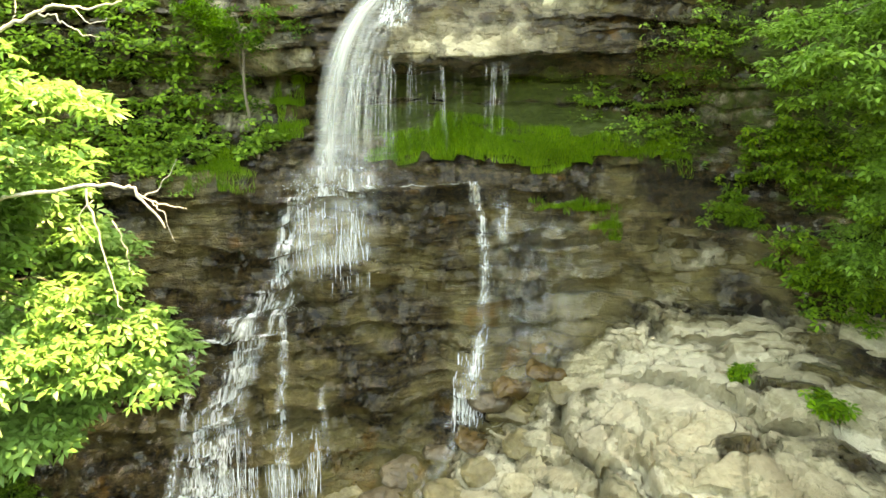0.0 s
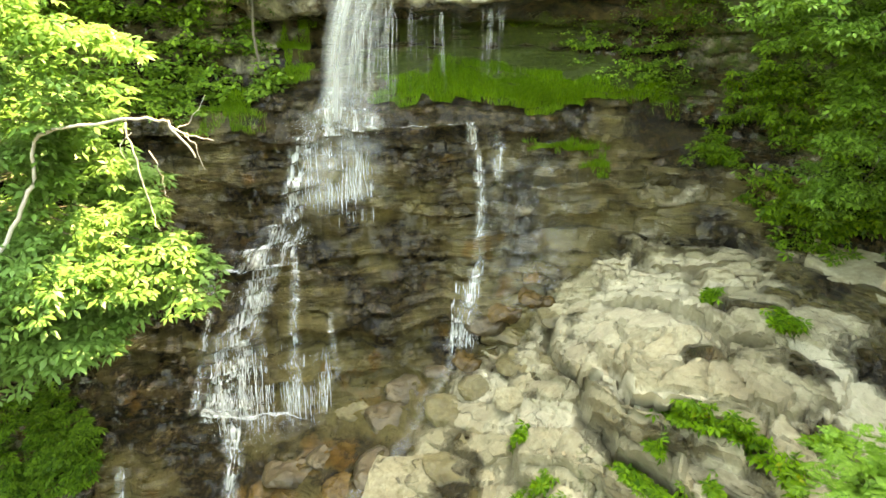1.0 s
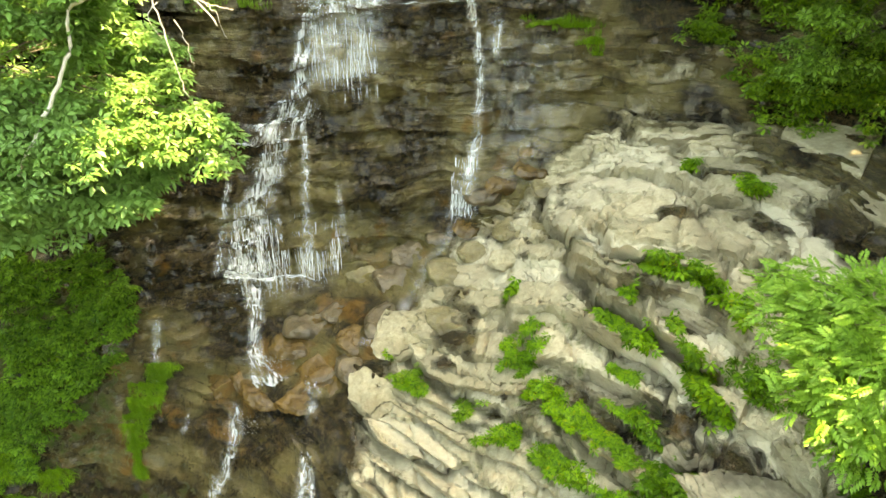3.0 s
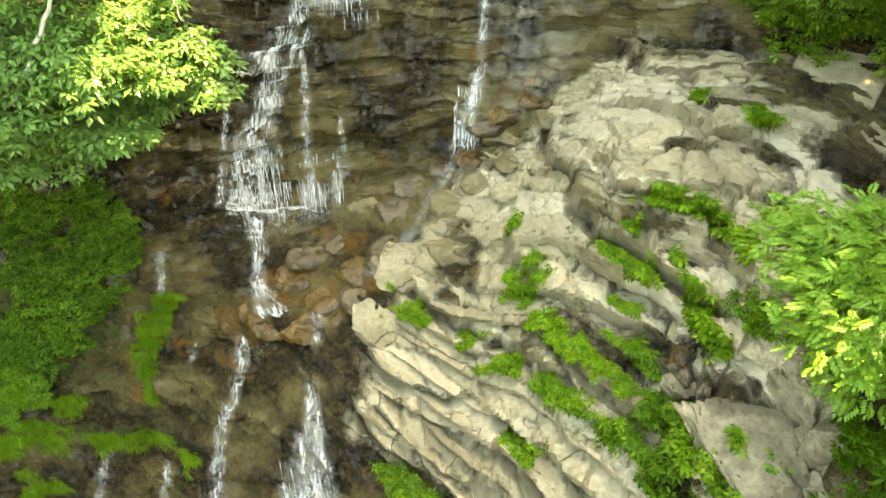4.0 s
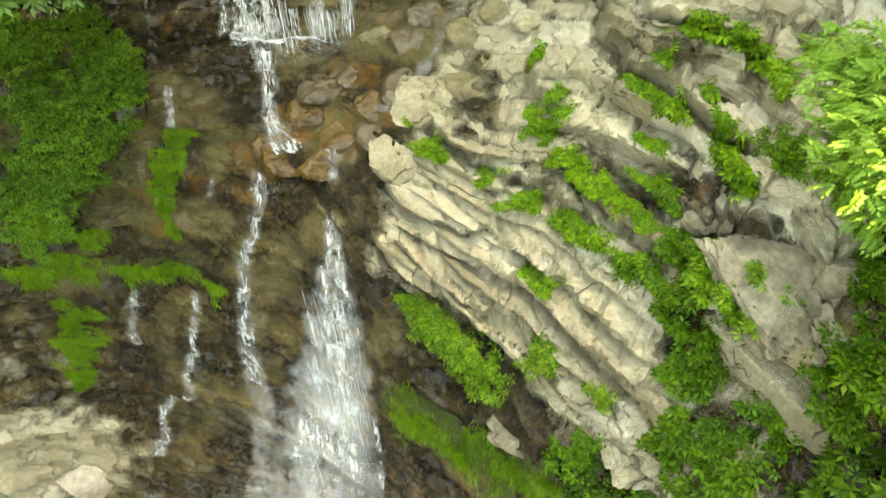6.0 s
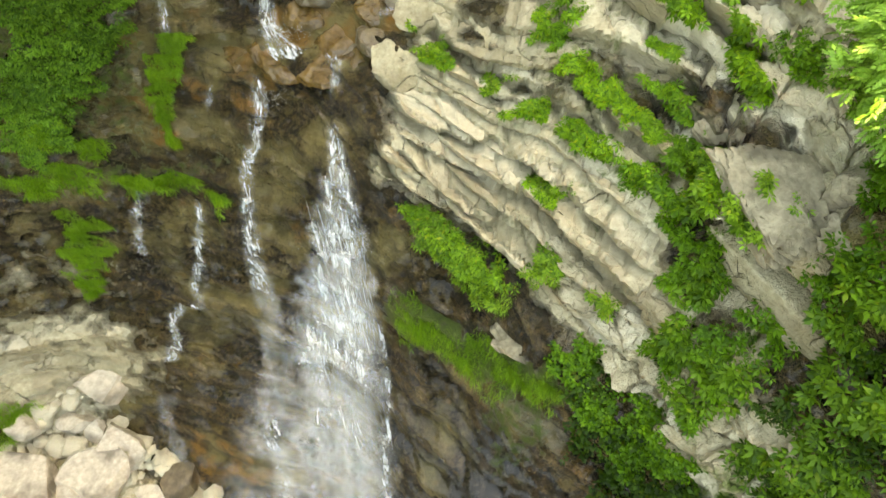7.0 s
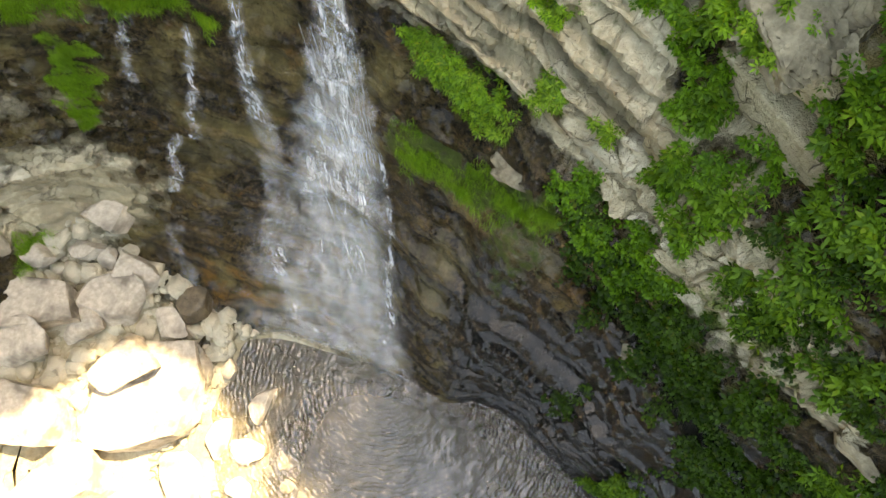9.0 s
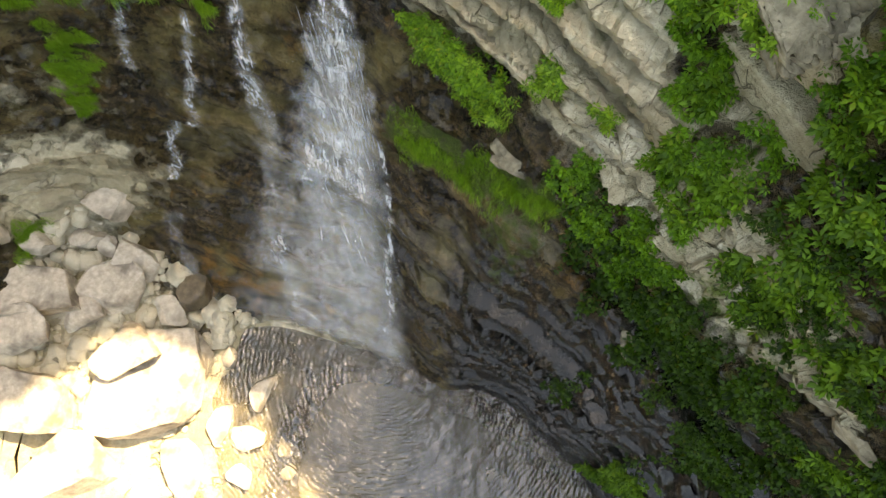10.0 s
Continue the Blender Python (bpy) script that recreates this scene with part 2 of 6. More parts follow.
def mud_material():
    """The pool's bed: pale sand on the shallow side, dark silt where it deepens."""
    m, nt, bsdf = nodes_of("pool_bed")
    at = coords(nt)
    f = noise_tex(nt, at, 1.8, 7.0)
    where = nt.nodes.new("ShaderNodeSeparateXYZ")
    nt.links.new(at, where.inputs[0])
    deep = math_node(nt, "ADD", math_node(nt, "MULTIPLY_ADD", where.outputs[0], 0.3, 0.55), math_node(nt, "MULTIPLY_ADD", noise_tex(nt, at, 0.6, 4.0), 1.6, -0.8))
    sand = ramp(nt, f, [(0.3, (0.16, 0.125, 0.075)), (0.6, (0.36, 0.295, 0.195)), (0.8, (0.45, 0.38, 0.26))])
    silt = ramp(nt, f, [(0.3, (0.008, 0.0065, 0.0045)), (0.7, (0.045, 0.036, 0.024))])
    nt.links.new(mixed(nt, ramp(nt, deep, [(0.0, (0.0,)), (0.55, (1.0,))]), sand, silt), bsdf.inputs["Base Color"])
    bsdf.inputs["Roughness"].default_value = 0.7
    bumped(nt, bsdf, f, 0.6, 0.1)
    return m


def foam_material():
    m, nt, bsdf = nodes_of("foam_drops")
    bsdf.inputs["Base Color"].default_value = (0.8, 0.82, 0.82, 1)
    bsdf.inputs["Roughness"].default_value = 0.25
    return m


FOAM = foam_material()
MUD = mud_material()
POOL = pool_material()

# ---- the shape of the gorge ----
# Profiles of the rock, by bearing round a plumb line over the pool. Each runs from the pool's bed up to the
# plateau, as (distance, height): bed, shore, lower wall (2), brow of the lower fall, shelf, foot of the upper steps,
# upper steps, ledge, back of the ledge, recess, lip, slab above it, upper cliff, top, plateau.
AX, AY = -0.46, -2.1
PROFILES = {}


def profile(bearing, *points):
    PROFILES[bearing] = np.array(points, float)


profile(-180, (14, -.8), (18, .1), (24, .5), (30, 1), (36, 2), (40, 4), (44, 7), (48, 10), (52, 13), (54, 14), (56, 16), (58, 18), (60, 20), (64, 23), (70, 26), (160, 31))
profile(-120, (4, -.6), (6, .1), (11, .8), (17, 2), (20, 5), (22, 7.5), (24, 10), (26, 12), (28, 14), (29, 15), (30, 16), (31, 18), (32, 20), (34, 23), (37, 27), (160, 31))
profile(-90, (3.5, -.5), (6.5, .1), (11, .8), (14, 2.2), (15.5, 6), (16.8, 8), (18, 10), (19, 12), (20, 14), (20.5, 15), (21, 17), (21.5, 18), (22, 19.5), (24, 23), (27, 27), (160, 31))
profile(-60, (3.0, -.5), (6.2, 0), (11.6, .9), (13.4, 3.5), (14.9, 6.4), (15.7, 7.5), (16.5, 10.3), (17.5, 13), (18.2, 16), (18.6, 16.4), (19, 17.8), (19.2, 18.4), (19.6, 19.4), (21, 23), (23, 27), (160, 31))
profile(-47, (2.2, -.5), (3.9, 0), (8.1, 2.3), (10.9, 3.6), (12.9, 6.4), (13.7, 7.4), (14.6, 10.2), (16, 13.2), (16.8, 16), (17.4, 16.4), (18, 17.8), (18.2, 18.4), (18.6, 19.4), (19.6, 23), (21, 27), (160, 31))
profile(-35, (1.6, -.5), (2.8, 0), (5.76, 2.2), (8.6, 3.8), (10.6, 6.5), (11.6, 7.4), (12.7, 10.2), (14.4, 13.2), (15.2, 16), (15.9, 16.4), (16.6, 17.8), (16.8, 18.4), (17.2, 19.4), (18.3, 23), (20, 27), (160, 31))
profile(-20, (1.2, -.6), (1.95, 0), (4.6, 2.0), (6.9, 4.9), (9.0, 7.8), (10.6, 9.0), (12.6, 10.2), (13.7, 13.2), (14.5, 15.9), (15.2, 16.3), (16.0, 17.9), (15.4, 18.4), (16, 19.4), (17.5, 23), (19, 27), (160, 31))
profile(-8, (1.0, -.8), (1.6, 0), (3.6, 3), (5.6, 6), (7.8, 9.2), (10, 9.8), (12.6, 10.3), (13.5, 13), (14.4, 15.8), (15.5, 16.9), (16.8, 17.9), (15.0, 18.2), (15.6, 19.3), (17.2, 23), (19, 27), (160, 31))
profile(5, (.8, -.8), (1.4, 0), (3.0, 3), (4.8, 6), (6.8, 9), (9.2, 10.3), (13, 11.5), (13.9, 13.3), (14.7, 15.8), (15.7, 16.9), (17.0, 17.9), (15.0, 18.2), (15.8, 19.3), (17.2, 23), (19, 27), (160, 31))
profile(16, (.8, -.8), (1.45, 0), (2.8, 3.6), (4.4, 7), (6.1, 9.5), (9.4, 12), (13, 12.7), (14.5, 13.9), (15.5, 15.6), (16.4, 16.7), (17.3, 17.7), (16.2, 18.4), (16.8, 19.6), (18, 23), (20, 27), (160, 31))
profile(30, (.9, -.8), (1.65, 0), (2.8, 3.6), (4.1, 7.6), (5.3, 10.0), (8.0, 12.3), (13, 13.5), (15.3, 13.9), (16.4, 15), (17.2, 15.8), (18, 17.6), (18.5, 18.6), (19, 20), (20, 23), (22, 27), (160, 31))
profile(50, (1.0, -.8), (1.9, 0), (2.9, 4), (4.1, 8.2), (4.8, 10.4), (5.9, 12.2), (9, 13.6), (12, 14.2), (14, 15.5), (15, 16.5), (16, 17.8), (16.8, 18.6), (17.5, 20), (19.5, 23), (22, 27), (160, 31))
profile(85, (1.5, -.8), (2.6, 0), (3.4, 4), (4.5, 8.2), (5.1, 10.4), (6.2, 12.3), (8.5, 14), (11, 15), (14, 16.3), (15.5, 17), (16.2, 18), (17, 19), (18, 20.5), (20, 23), (23, 27), (160, 31))
profile(130, (4, -.8), (6, 0), (7, 3), (8, 6), (9.5, 9), (11, 11), (13, 12.5), (16, 13.5), (18, 15), (19.5, 16), (20.5, 17.5), (21.5, 18.5), (23, 20), (26, 23), (30, 27), (160, 31))
profile(180, *PROFILES[-180])

# the broad slabs stand out towards the gorge, the wall beside the overhang falls back: (bearing, knot, half widths, share)
SWELL = [(21, 5.65, 6.5, .42, .13), (28, 5.6, 9, .6, .05), (21, 8.6, 6, .9, -.06), (38, 4.6, 6, .4, .05)]
EYE_LEVEL = 18.0
PER = 20                                    # table rows for each knot of a profile


def smooth(a, sigma, axis):
    n = int(3 * sigma + 1)
    w = np.exp(-0.5 * (np.arange(-n, n + 1) / sigma) ** 2)
    pad = [(n, n) if i == axis else (0, 0) for i in range(a.ndim)]
    return np.apply_along_axis(lambda v: np.convolve(v, w / w.sum(), "valid"), axis, np.pad(a, pad, "edge"))


def make_table():
    bearings = sorted(PROFILES)
    grid = np.arange(-180, 181)
    knots = np.arange(16)
    fine = np.linspace(0, 15, 15 * PER + 1)
    tab = np.empty((361, len(fine), 2))
    for c in (0, 1):
        at_knots = np.array([[np.interp(g, bearings, [PROFILES[b][k, c] for b in bearings]) for k in knots] for g in grid])
        at_knots = smooth(at_knots, 2.5, 0)
        at_fine = np.array([np.interp(fine, knots, row) for row in at_knots])
        tab[..., c] = smooth(at_fine, 2.2, 1)
    gg, ff = np.meshgrid(grid, fine, indexing="ij")
    keep = 1 - sum(w * np.exp(-((gg - a) / da) ** 2 - ((ff - c) / dc) ** 2) for a, c, da, dc, w in SWELL)
    tab[..., 0] *= keep
    tab[..., 1] = EYE_LEVEL + (tab[..., 1] - EYE_LEVEL) * keep
    return tab


TABLE = make_table()


def smooth_point(az, k):
    """The rock's smooth form at a bearing (degrees) and a height on the profile (knots): distance and height."""
    a, b = np.clip(az, -179.99, 179.99) + 180, np.clip(k, 0, 14.999) * PER
    i, j = np.floor(a).astype(int), np.floor(b).astype(int)
    u, v = (a - i)[..., None], (b - j)[..., None]
    t = TABLE
    p = (t[i, j] * (1 - v) + t[i, j + 1] * v) * (1 - u) + (t[i + 1, j] * (1 - v) + t[i + 1, j + 1] * v) * u
    return p[..., 0], p[..., 1]


def lattice(p, seed=0):
    """Value noise in 0..1 at points p (n, 3)."""
    i = np.floor(p).astype(np.int64)
    f = p - i
    f = f * f * (3 - 2 * f)
    out = 0
    for dx in (0, 1):
        for dy in (0, 1):
            for dz in (0, 1):
                h = ((i[:, 0] + dx) * 374761393 + (i[:, 1] + dy) * 668265263 + (i[:, 2] + dz) * 1274126177 + seed * 974634777) & 0xFFFFFFFF
                h = ((h ^ (h >> 13)) * 1274126177) & 0xFFFFFFFF
                h = (h ^ (h >> 16)) / 0xFFFFFFFF
                w = (f[:, 0] if dx else 1 - f[:, 0]) * (f[:, 1] if dy else 1 - f[:, 1]) * (f[:, 2] if dz else 1 - f[:, 2])
                out = out + w * h
    return out


def fractal(p, octaves=4, seed=0):
    total, amp, norm = 0, 1.0, 0
    for o in range(octaves):
        total, norm = total + amp * lattice(p * 2 ** o, seed + 17 * o), norm + amp
        amp *= 0.55
    return total / norm


rng = np.random.default_rng(5)
BEDS = np.cumsum(np.concatenate([[-1.5], rng.choice([0.10, 0.15, 0.20, 0.28, 0.42], 190, p=[.2, .3, .25, .17, .08])]))
DRY_BEDS = np.cumsum(np.concatenate([[-1.5], rng.choice([0.26, 0.36, 0.5, 0.68], 29, p=[.25, .3, .3, .15]), [0.4, 0.5, 0.36, 0.62, 0.8, 0.95, 0.7, 1.1], rng.choice([0.34, 0.5, 0.7], 60)]))
LOW_BEDS = np.cumsum(np.concatenate([[-1.5], rng.choice([0.16, 0.26, 0.40, 0.60], 60, p=[.25, .3, .3, .15])]))
BED_PUSH = rng.normal(0, 0.10, 400)


def hashed(i, j, seed=0):
    h = (i.astype(np.int64) * 374761393 + j.astype(np.int64) * 668265263 + seed * 1442695041) & 0xFFFFFFFF
    h = ((h ^ (h >> 13)) * 1274126177) & 0xFFFFFFFF
    return (h ^ (h >> 16)) / 0xFFFFFFFF


def slab_zone(az, z):
    """1 where the dry slabs lie, 0 elsewhere."""
    first = -9 + (z - 9.2) * 5.4
    last = 14.0 - 3.4 * np.clip((az - 42) / 9, 0, 1)
    return np.clip((az - first) / 3, 0, 1) * np.clip((80 - az) / 6, 0, 1) * np.clip((z - 8.3) / .5, 0, 1) * np.clip((last - z) / .4, 0, 1)


def plates(u, v, wide, tall, seed):
    """Broken plates: for each place the number (0..1) of its plate, its place within it, and how near it lies to a break."""
    cu, cv = np.floor(u / wide), np.floor(v / tall)
    first, second = np.full(len(u), 9.0), np.full(len(u), 9.0)
    number, du, dv = np.zeros(len(u)), np.zeros(len(u)), np.zeros(len(u))
    for i in (-1, 0, 1):
        for j in (-1, 0, 1):
            a, b = cu + i, cv + j
            x = u / wide - a - 0.12 - 0.76 * hashed(a, b, seed)
            y = v / tall - b - 0.12 - 0.76 * hashed(a, b, seed + 1)
            d = np.hypot(x, y)
            near = d < first
            second = np.where(near, first, np.minimum(second, d))
            first = np.where(near, d, first)
            number = np.where(near, hashed(a, b, seed + 2), number)
            du, dv = np.where(near, x, du), np.where(near, y, dv)
    return number, du, dv, second - first


def plate_relief(az, k, p, tilt):
    """The angular plates of the dry side: height, and the number of each."""
    u = np.radians(az) * 9.0 + 0.22 * (fractal(p * 2.0, 3, 81) - 0.5)
    v = (k + tilt) * 4.0 + 0.22 * (fractal(p * 2.0, 3, 82) - 0.5)
    big, bu, bv, gap = plates(u, v, 1.25, 0.62, 200)
    small, su, sv, chip = plates(u, v, 0.5, 0.26, 210)
    h = 0.15 * (big - 0.5) + 0.10 * bv * (big * 7 % 1 - 0.35) + 0.06 * bu * (big * 13 % 1 - 0.5) + 0.055 * (small - 0.5) + 0.03 * sv * (small * 7 % 1 - 0.5)
    return h - 0.10 * np.exp(-(gap / 0.07) ** 2) - 0.035 * np.exp(-(chip / 0.08) ** 2), big


LEDGES = []


def ledge(rise, slot, *points):
    """The broken edge of a bed on the dry side: a nose standing out above a dark slot, along (bearing, knot)."""
    LEDGES.append((rise, slot, np.array(points) * (math.radians(1) * 9.0, 4.0)))


ledge(.18, .40, (16.1, 6.15), (19.1, 6.06), (23.3, 5.95), (26.6, 5.80), (30.0, 5.74))
ledge(.14, .34, (22.5, 6.53), (23.3, 6.20), (25.4, 5.92), (27.9, 5.82))
ledge(.24, .34, (17.9, 5.85), (17.2, 5.63), (19.4, 5.45), (21.6, 5.41), (25.3, 5.37), (29.2, 5.32), (31.3, 5.24))
ledge(.36, .55, (12.1, 6.10), (11.7, 5.81), (14.5, 5.52), (15.5, 5.31), (18.8, 5.10), (22.5, 5.04), (26.8, 4.99), (30.3, 5.00), (33.5, 5.04))
ledge(.26, .32, (8.7, 5.45), (9.6, 5.11), (13.5, 4.81), (18.5, 4.75), (23.5, 4.75), (29.0, 4.78))
ledge(.12, .20, (17.4, 5.05), (17.5, 4.90), (20.9, 4.89), (25.1, 4.89), (28.3, 4.87))
ledge(.14, .24, (10.0, 5.70), (13.5, 5.51), (14.9, 5.32))
ledge(.28, .34, (-3.3, 5.36), (-1.0, 5.05), (2.6, 4.91), (7.5, 4.71), (14.9, 4.45), (20.9, 4.41))
ledge(.26, .32, (-7.2, 4.55), (-4.2, 4.34), (-0.2, 4.35), (3.9, 4.33), (7.5, 4.39))
ledge(.12, .20, (5.6, 3.99), (13.2, 3.90), (21.3, 3.84))
ledge(.22, .30, (6.5, 4.14), (11.6, 4.07), (17.8, 4.00), (22.0, 3.92), (28, 3.9))
ledge(.30, .30, (-10.7, 4.20), (-6.7, 3.94), (-1.3, 3.83), (3.7, 3.83), (10.2, 3.76), (14.1, 3.72), (21, 3.7))
ledge(.18, .28, (-4.2, 4.20), (1.0, 4.14), (4.9, 4.15), (8.0, 4.16))
ledge(.20, .28, (-6.4, 4.12), (-0.5, 3.96), (4.5, 3.91), (9.7, 3.90), (16.5, 3.79))
ledge(.26, .32, (8.4, 4.31), (13.4, 4.19), (20.3, 4.13), (25.6, 4.11), (29.7, 4.07))
ledge(.18, .26, (16.5, 4.53), (21.1, 4.47), (26.4, 4.47), (30.8, 4.48))
ledge(.20, .28, (22.1, 3.93), (27.5, 3.91), (34.4, 3.86), (41.5, 3.82))
ledge(.20, .38, (14, 6.9), (18.4, 6.69), (19.6, 6.39))
ledge(.20, .38, (21.4, 6.93), (24.9, 6.92), (28.7, 6.58))
ledge(.30, .30, (15.5, 7.62), (19.9, 7.51), (22.9, 7.57), (25.5, 7.51), (30.3, 7.30))

ledge(.30, .30, (-5.2, 8.02), (-1.0, 7.98), (2.5, 7.96), (6.5, 7.92), (10.5, 7.96), (14.5, 7.9))
ledge(.20, .26, (6.5, 7.62), (11, 7.55), (16, 7.6))

ledge(.40, .40, (31.2, 4.86), (32.6, 4.66), (31.2, 4.52), (33, 4.37), (38.5, 4.42), (42, 4.46), (46, 4.5))
ledge(.12, .20, (34, 4.75), (37, 4.66), (41, 4.6))
ledge(.14, .24, (35, 4.92), (40, 4.84), (45, 4.8))
RIDGE_LINE = np.array([(36, 3.56), (39.5, 3.5), (46, 3.42), (52, 3.36), (58.5, 3.33), (65.5, 3.33), (72, 3.38), (78.5, 3.5), (84.5, 3.58), (92, 3.66)])
ledge(.55, .30, *RIDGE_LINE)


def ledge_relief(az, k, p):
    """How far the ledges lift (nose) and cut (slot) the rock at each place."""
    rise, slot = np.zeros(len(az)), np.zeros(len(az))
    near = np.nonzero((az > -14) & (az < 94) & (k > 3.0) & (k < 8.6))[0]
    if not len(near):
        return rise, slot
    q = p[near]
    u = np.radians(az[near]) * 9.0 + 0.34 * (fractal(q * 1.3, 3, 71) - 0.5) + 0.10 * (fractal(q * 6.0, 2, 72) - 0.5)
    v = k[near] * 4.0 + 0.34 * (fractal(q * 1.3, 3, 73) - 0.5) + 0.10 * (fractal(q * 6.0, 2, 74) - 0.5)
    up, cut = np.zeros(len(near)), np.zeros(len(near))
    for high, deep, pts in LEDGES:
        best, side, along = np.full(len(near), 9.0), np.zeros(len(near)), np.zeros(len(near))
        done = 0.0
        for (x0, y0), (x1, y1) in zip(pts[:-1], pts[1:]):
            dx, dy = x1 - x0, y1 - y0
            ln = math.hypot(dx, dy)
            t = np.clip(((u - x0) * dx + (v - y0) * dy) / ln ** 2, 0, 1)
            d = np.hypot(u - x0 - t * dx, v - y0 - t * dy)
            nearer = d < best
            best = np.where(nearer, d, best)
            side = np.where(nearer, dx * (v - y0) - dy * (u - x0), side)
            along = np.where(nearer, done + t * ln, along)
            done += ln
        fade = np.clip(np.minimum(along, done - along) / 0.35, 0, 1)
        nose = np.clip(best / 0.15, 0, 1)
        nose = nose * (2 - nose)
        up = np.maximum(up, np.where(side > 0, high * fade * nose * np.exp(-best / 0.55), 0))
        cut = np.maximum(cut, np.where(side > 0, np.exp(-(best / 0.06) ** 2), np.exp(-(best / 0.12) ** 2)) * deep * 1.5 * fade)
    rise[near], slot[near] = up, cut
    return rise, slot


def rock_point(az, k):
    """The bedded rock: the smooth form cut into beds with treads, risers and cross joints. World places, n x 3."""
    r, z = smooth_point(az, k)
    a = np.radians(az)
    x, y = AX + r * np.sin(a), AY + r * np.cos(a)
    p = np.stack([x, y, z], 1)
    warp = fractal(p * np.array([0.45, 0.45, 0.25]), 4, 3) - 0.5
    arc = a * np.maximum(r, 3) + 1.2 * warp
    calm = np.clip((r - 2.5) / 5, 0.12, 1)
    zz = z + calm * (0.9 * warp + 0.22 * (fractal(p * 1.7, 3, 8) - 0.5))
    b = np.clip(np.searchsorted(BEDS, zz) - 1, 0, len(BEDS) - 2)
    lo, th = BEDS[b], BEDS[b + 1] - BEDS[b]
    low = (k < 3.3 + 1.2 * warp) & (az > -62)          # the wet lower wall: thicker, more even beds
    zz = np.where(low, z + 0.55 * warp + 0.10 * (fractal(p * 1.9, 3, 8) - 0.5), zz)
    b2 = np.clip(np.searchsorted(LOW_BEDS, zz) - 1, 0, len(LOW_BEDS) - 2)
    b = np.where(low, b2 + 200, b)
    lo, th = np.where(low, LOW_BEDS[b2], lo), np.where(low, LOW_BEDS[b2 + 1] - LOW_BEDS[b2], th)
    f = (zz - lo) / th
    sunk = slab_zone(az, z)                            # the dry side, where loose slabs lie on top
    step = np.clip((f - 0.55) / 0.4, 0, 1)
    step = step * step * (3 - 2 * step)
    rock = np.clip((z - 0.1) / 0.5, 0, 1)              # the shore and bed are not stepped
    znew = z + rock * np.where(low, 0.72, 0.95) * (lo + th * step - zz)
    length = 0.8 + 2.6 * hashed(b, b * 0 + 1, 2)
    u = arc / length + hashed(b, b * 0 + 7, 5) * 9 + 0.25 * (fractal(p * 2.3, 2, 12) - 0.5)
    c = np.floor(u)
    fu = u - c
    ease = np.clip(f / 0.35, 0, 1)
    ease = ease * ease * (3 - 2 * ease)
    bed_push = BED_PUSH[b] * ease + BED_PUSH[b - 1] * (1 - ease)
    block = 0.20 * np.where(low, 0, calm) * (hashed(b, c, 1) - 0.5) * np.minimum(1, length / 1.6) + bed_push * np.where(low, 1.4, 0.8 + 2.4 * (1 - calm))
    joint = np.where(low, 0, calm) * np.exp(-((np.minimum(fu, 1 - fu) * length) / 0.04) ** 2) * 0.04
    groove = np.exp(-((f - 0.98) / 0.10) ** 2) * 0.10 + np.exp(-((f - 0.0) / 0.08) ** 2) * 0.08
    # thin laminae worn back unevenly
    leafy = fractal(p * np.array([1.3, 1.3, 6.5]), 4, 33) - 0.5
    worn = np.clip(2.2 * fractal(p * 0.9, 3, 34) - 0.6, 0, 1)
    groove = groove * worn
    lump = np.where(low, 0.45, 0.5 + 0.5 * (1 - calm)) * leafy + np.where(low, 0.42, 0.75) * (fractal(p * 0.8, 4, 21) - 0.5) + 0.16 * (fractal(p * 4.0, 3, 22) - 0.5)
    far = np.clip((k - 12.2) / 2, 0, 1)
    push = rock * (-block + joint + groove * (1 + 1.2 * sunk)) + lump * (0.25 + 0.75 * rock) + far * 1.5 * (fractal(p * 0.3, 4, 30) - 0.5)
    # dry side: thicker beds, flat on top, with an overhanging nose, a dark slot under it and oblique cracks
    sway = 0.42 * (fractal(p * np.array([0.27, 0.27, 0.2]), 2, 90) - 0.5) + 0.13 * (fractal(p * 1.6, 4, 91) - 0.5)
    tilt = (0.014 + 0.016 * np.clip((k - 4) / 1.2, 0, 1)) * (np.minimum(az, 20) - 8)
    zd = 9.0 + (k - 3.75 + tilt) * 2.7 + 0.8 * sway   # the beds follow the profile's knots and dip towards the gully
    bd = np.clip(np.searchsorted(DRY_BEDS, zd) - 1, 0, len(DRY_BEDS) - 2)
    lod, thd = DRY_BEDS[bd], DRY_BEDS[bd + 1] - DRY_BEDS[bd]
    fd = (zd - lod) / thd
    sd = np.clip((fd - 0.62) / 0.2, 0, 1)
    sd = sd * sd * (3 - 2 * sd)
    tread = 0.62 * np.clip(3.2 * fractal(p * 0.55, 2, 93) - 1.0, 0.12, 1) * (1 - 0.6 * np.clip((k - 5.0) / 0.3, 0, 1))
    zdry = z + tread * (lod + thd * (0.16 * fd / 0.62 * (fd < 0.62) + 0.16 * (fd >= 0.62) + 0.84 * sd) - zd)
    def split(bd):
        """Cross joints of a bed: distance to the nearest, and the number of the block between two."""
        long = 1.8 + 3.4 * hashed(bd, bd * 0 + 3, 6)
        ud = (a * np.maximum(r, 3) + 0.55 * r * (hashed(bd, bd * 0 + 4, 6) - 0.3) + 0.5 * (fractal(p * 1.3, 3, 95) - 0.5)) / long + 7 * hashed(bd, bd * 0 + 5, 6)
        return np.minimum(ud - np.floor(ud), 1 - ud + np.floor(ud)) * long, np.floor(ud)

    # thin partings within the beds
    parting = np.clip(3.0 * fractal(p * 0.7, 3, 97) - 1.1, 0, 1)
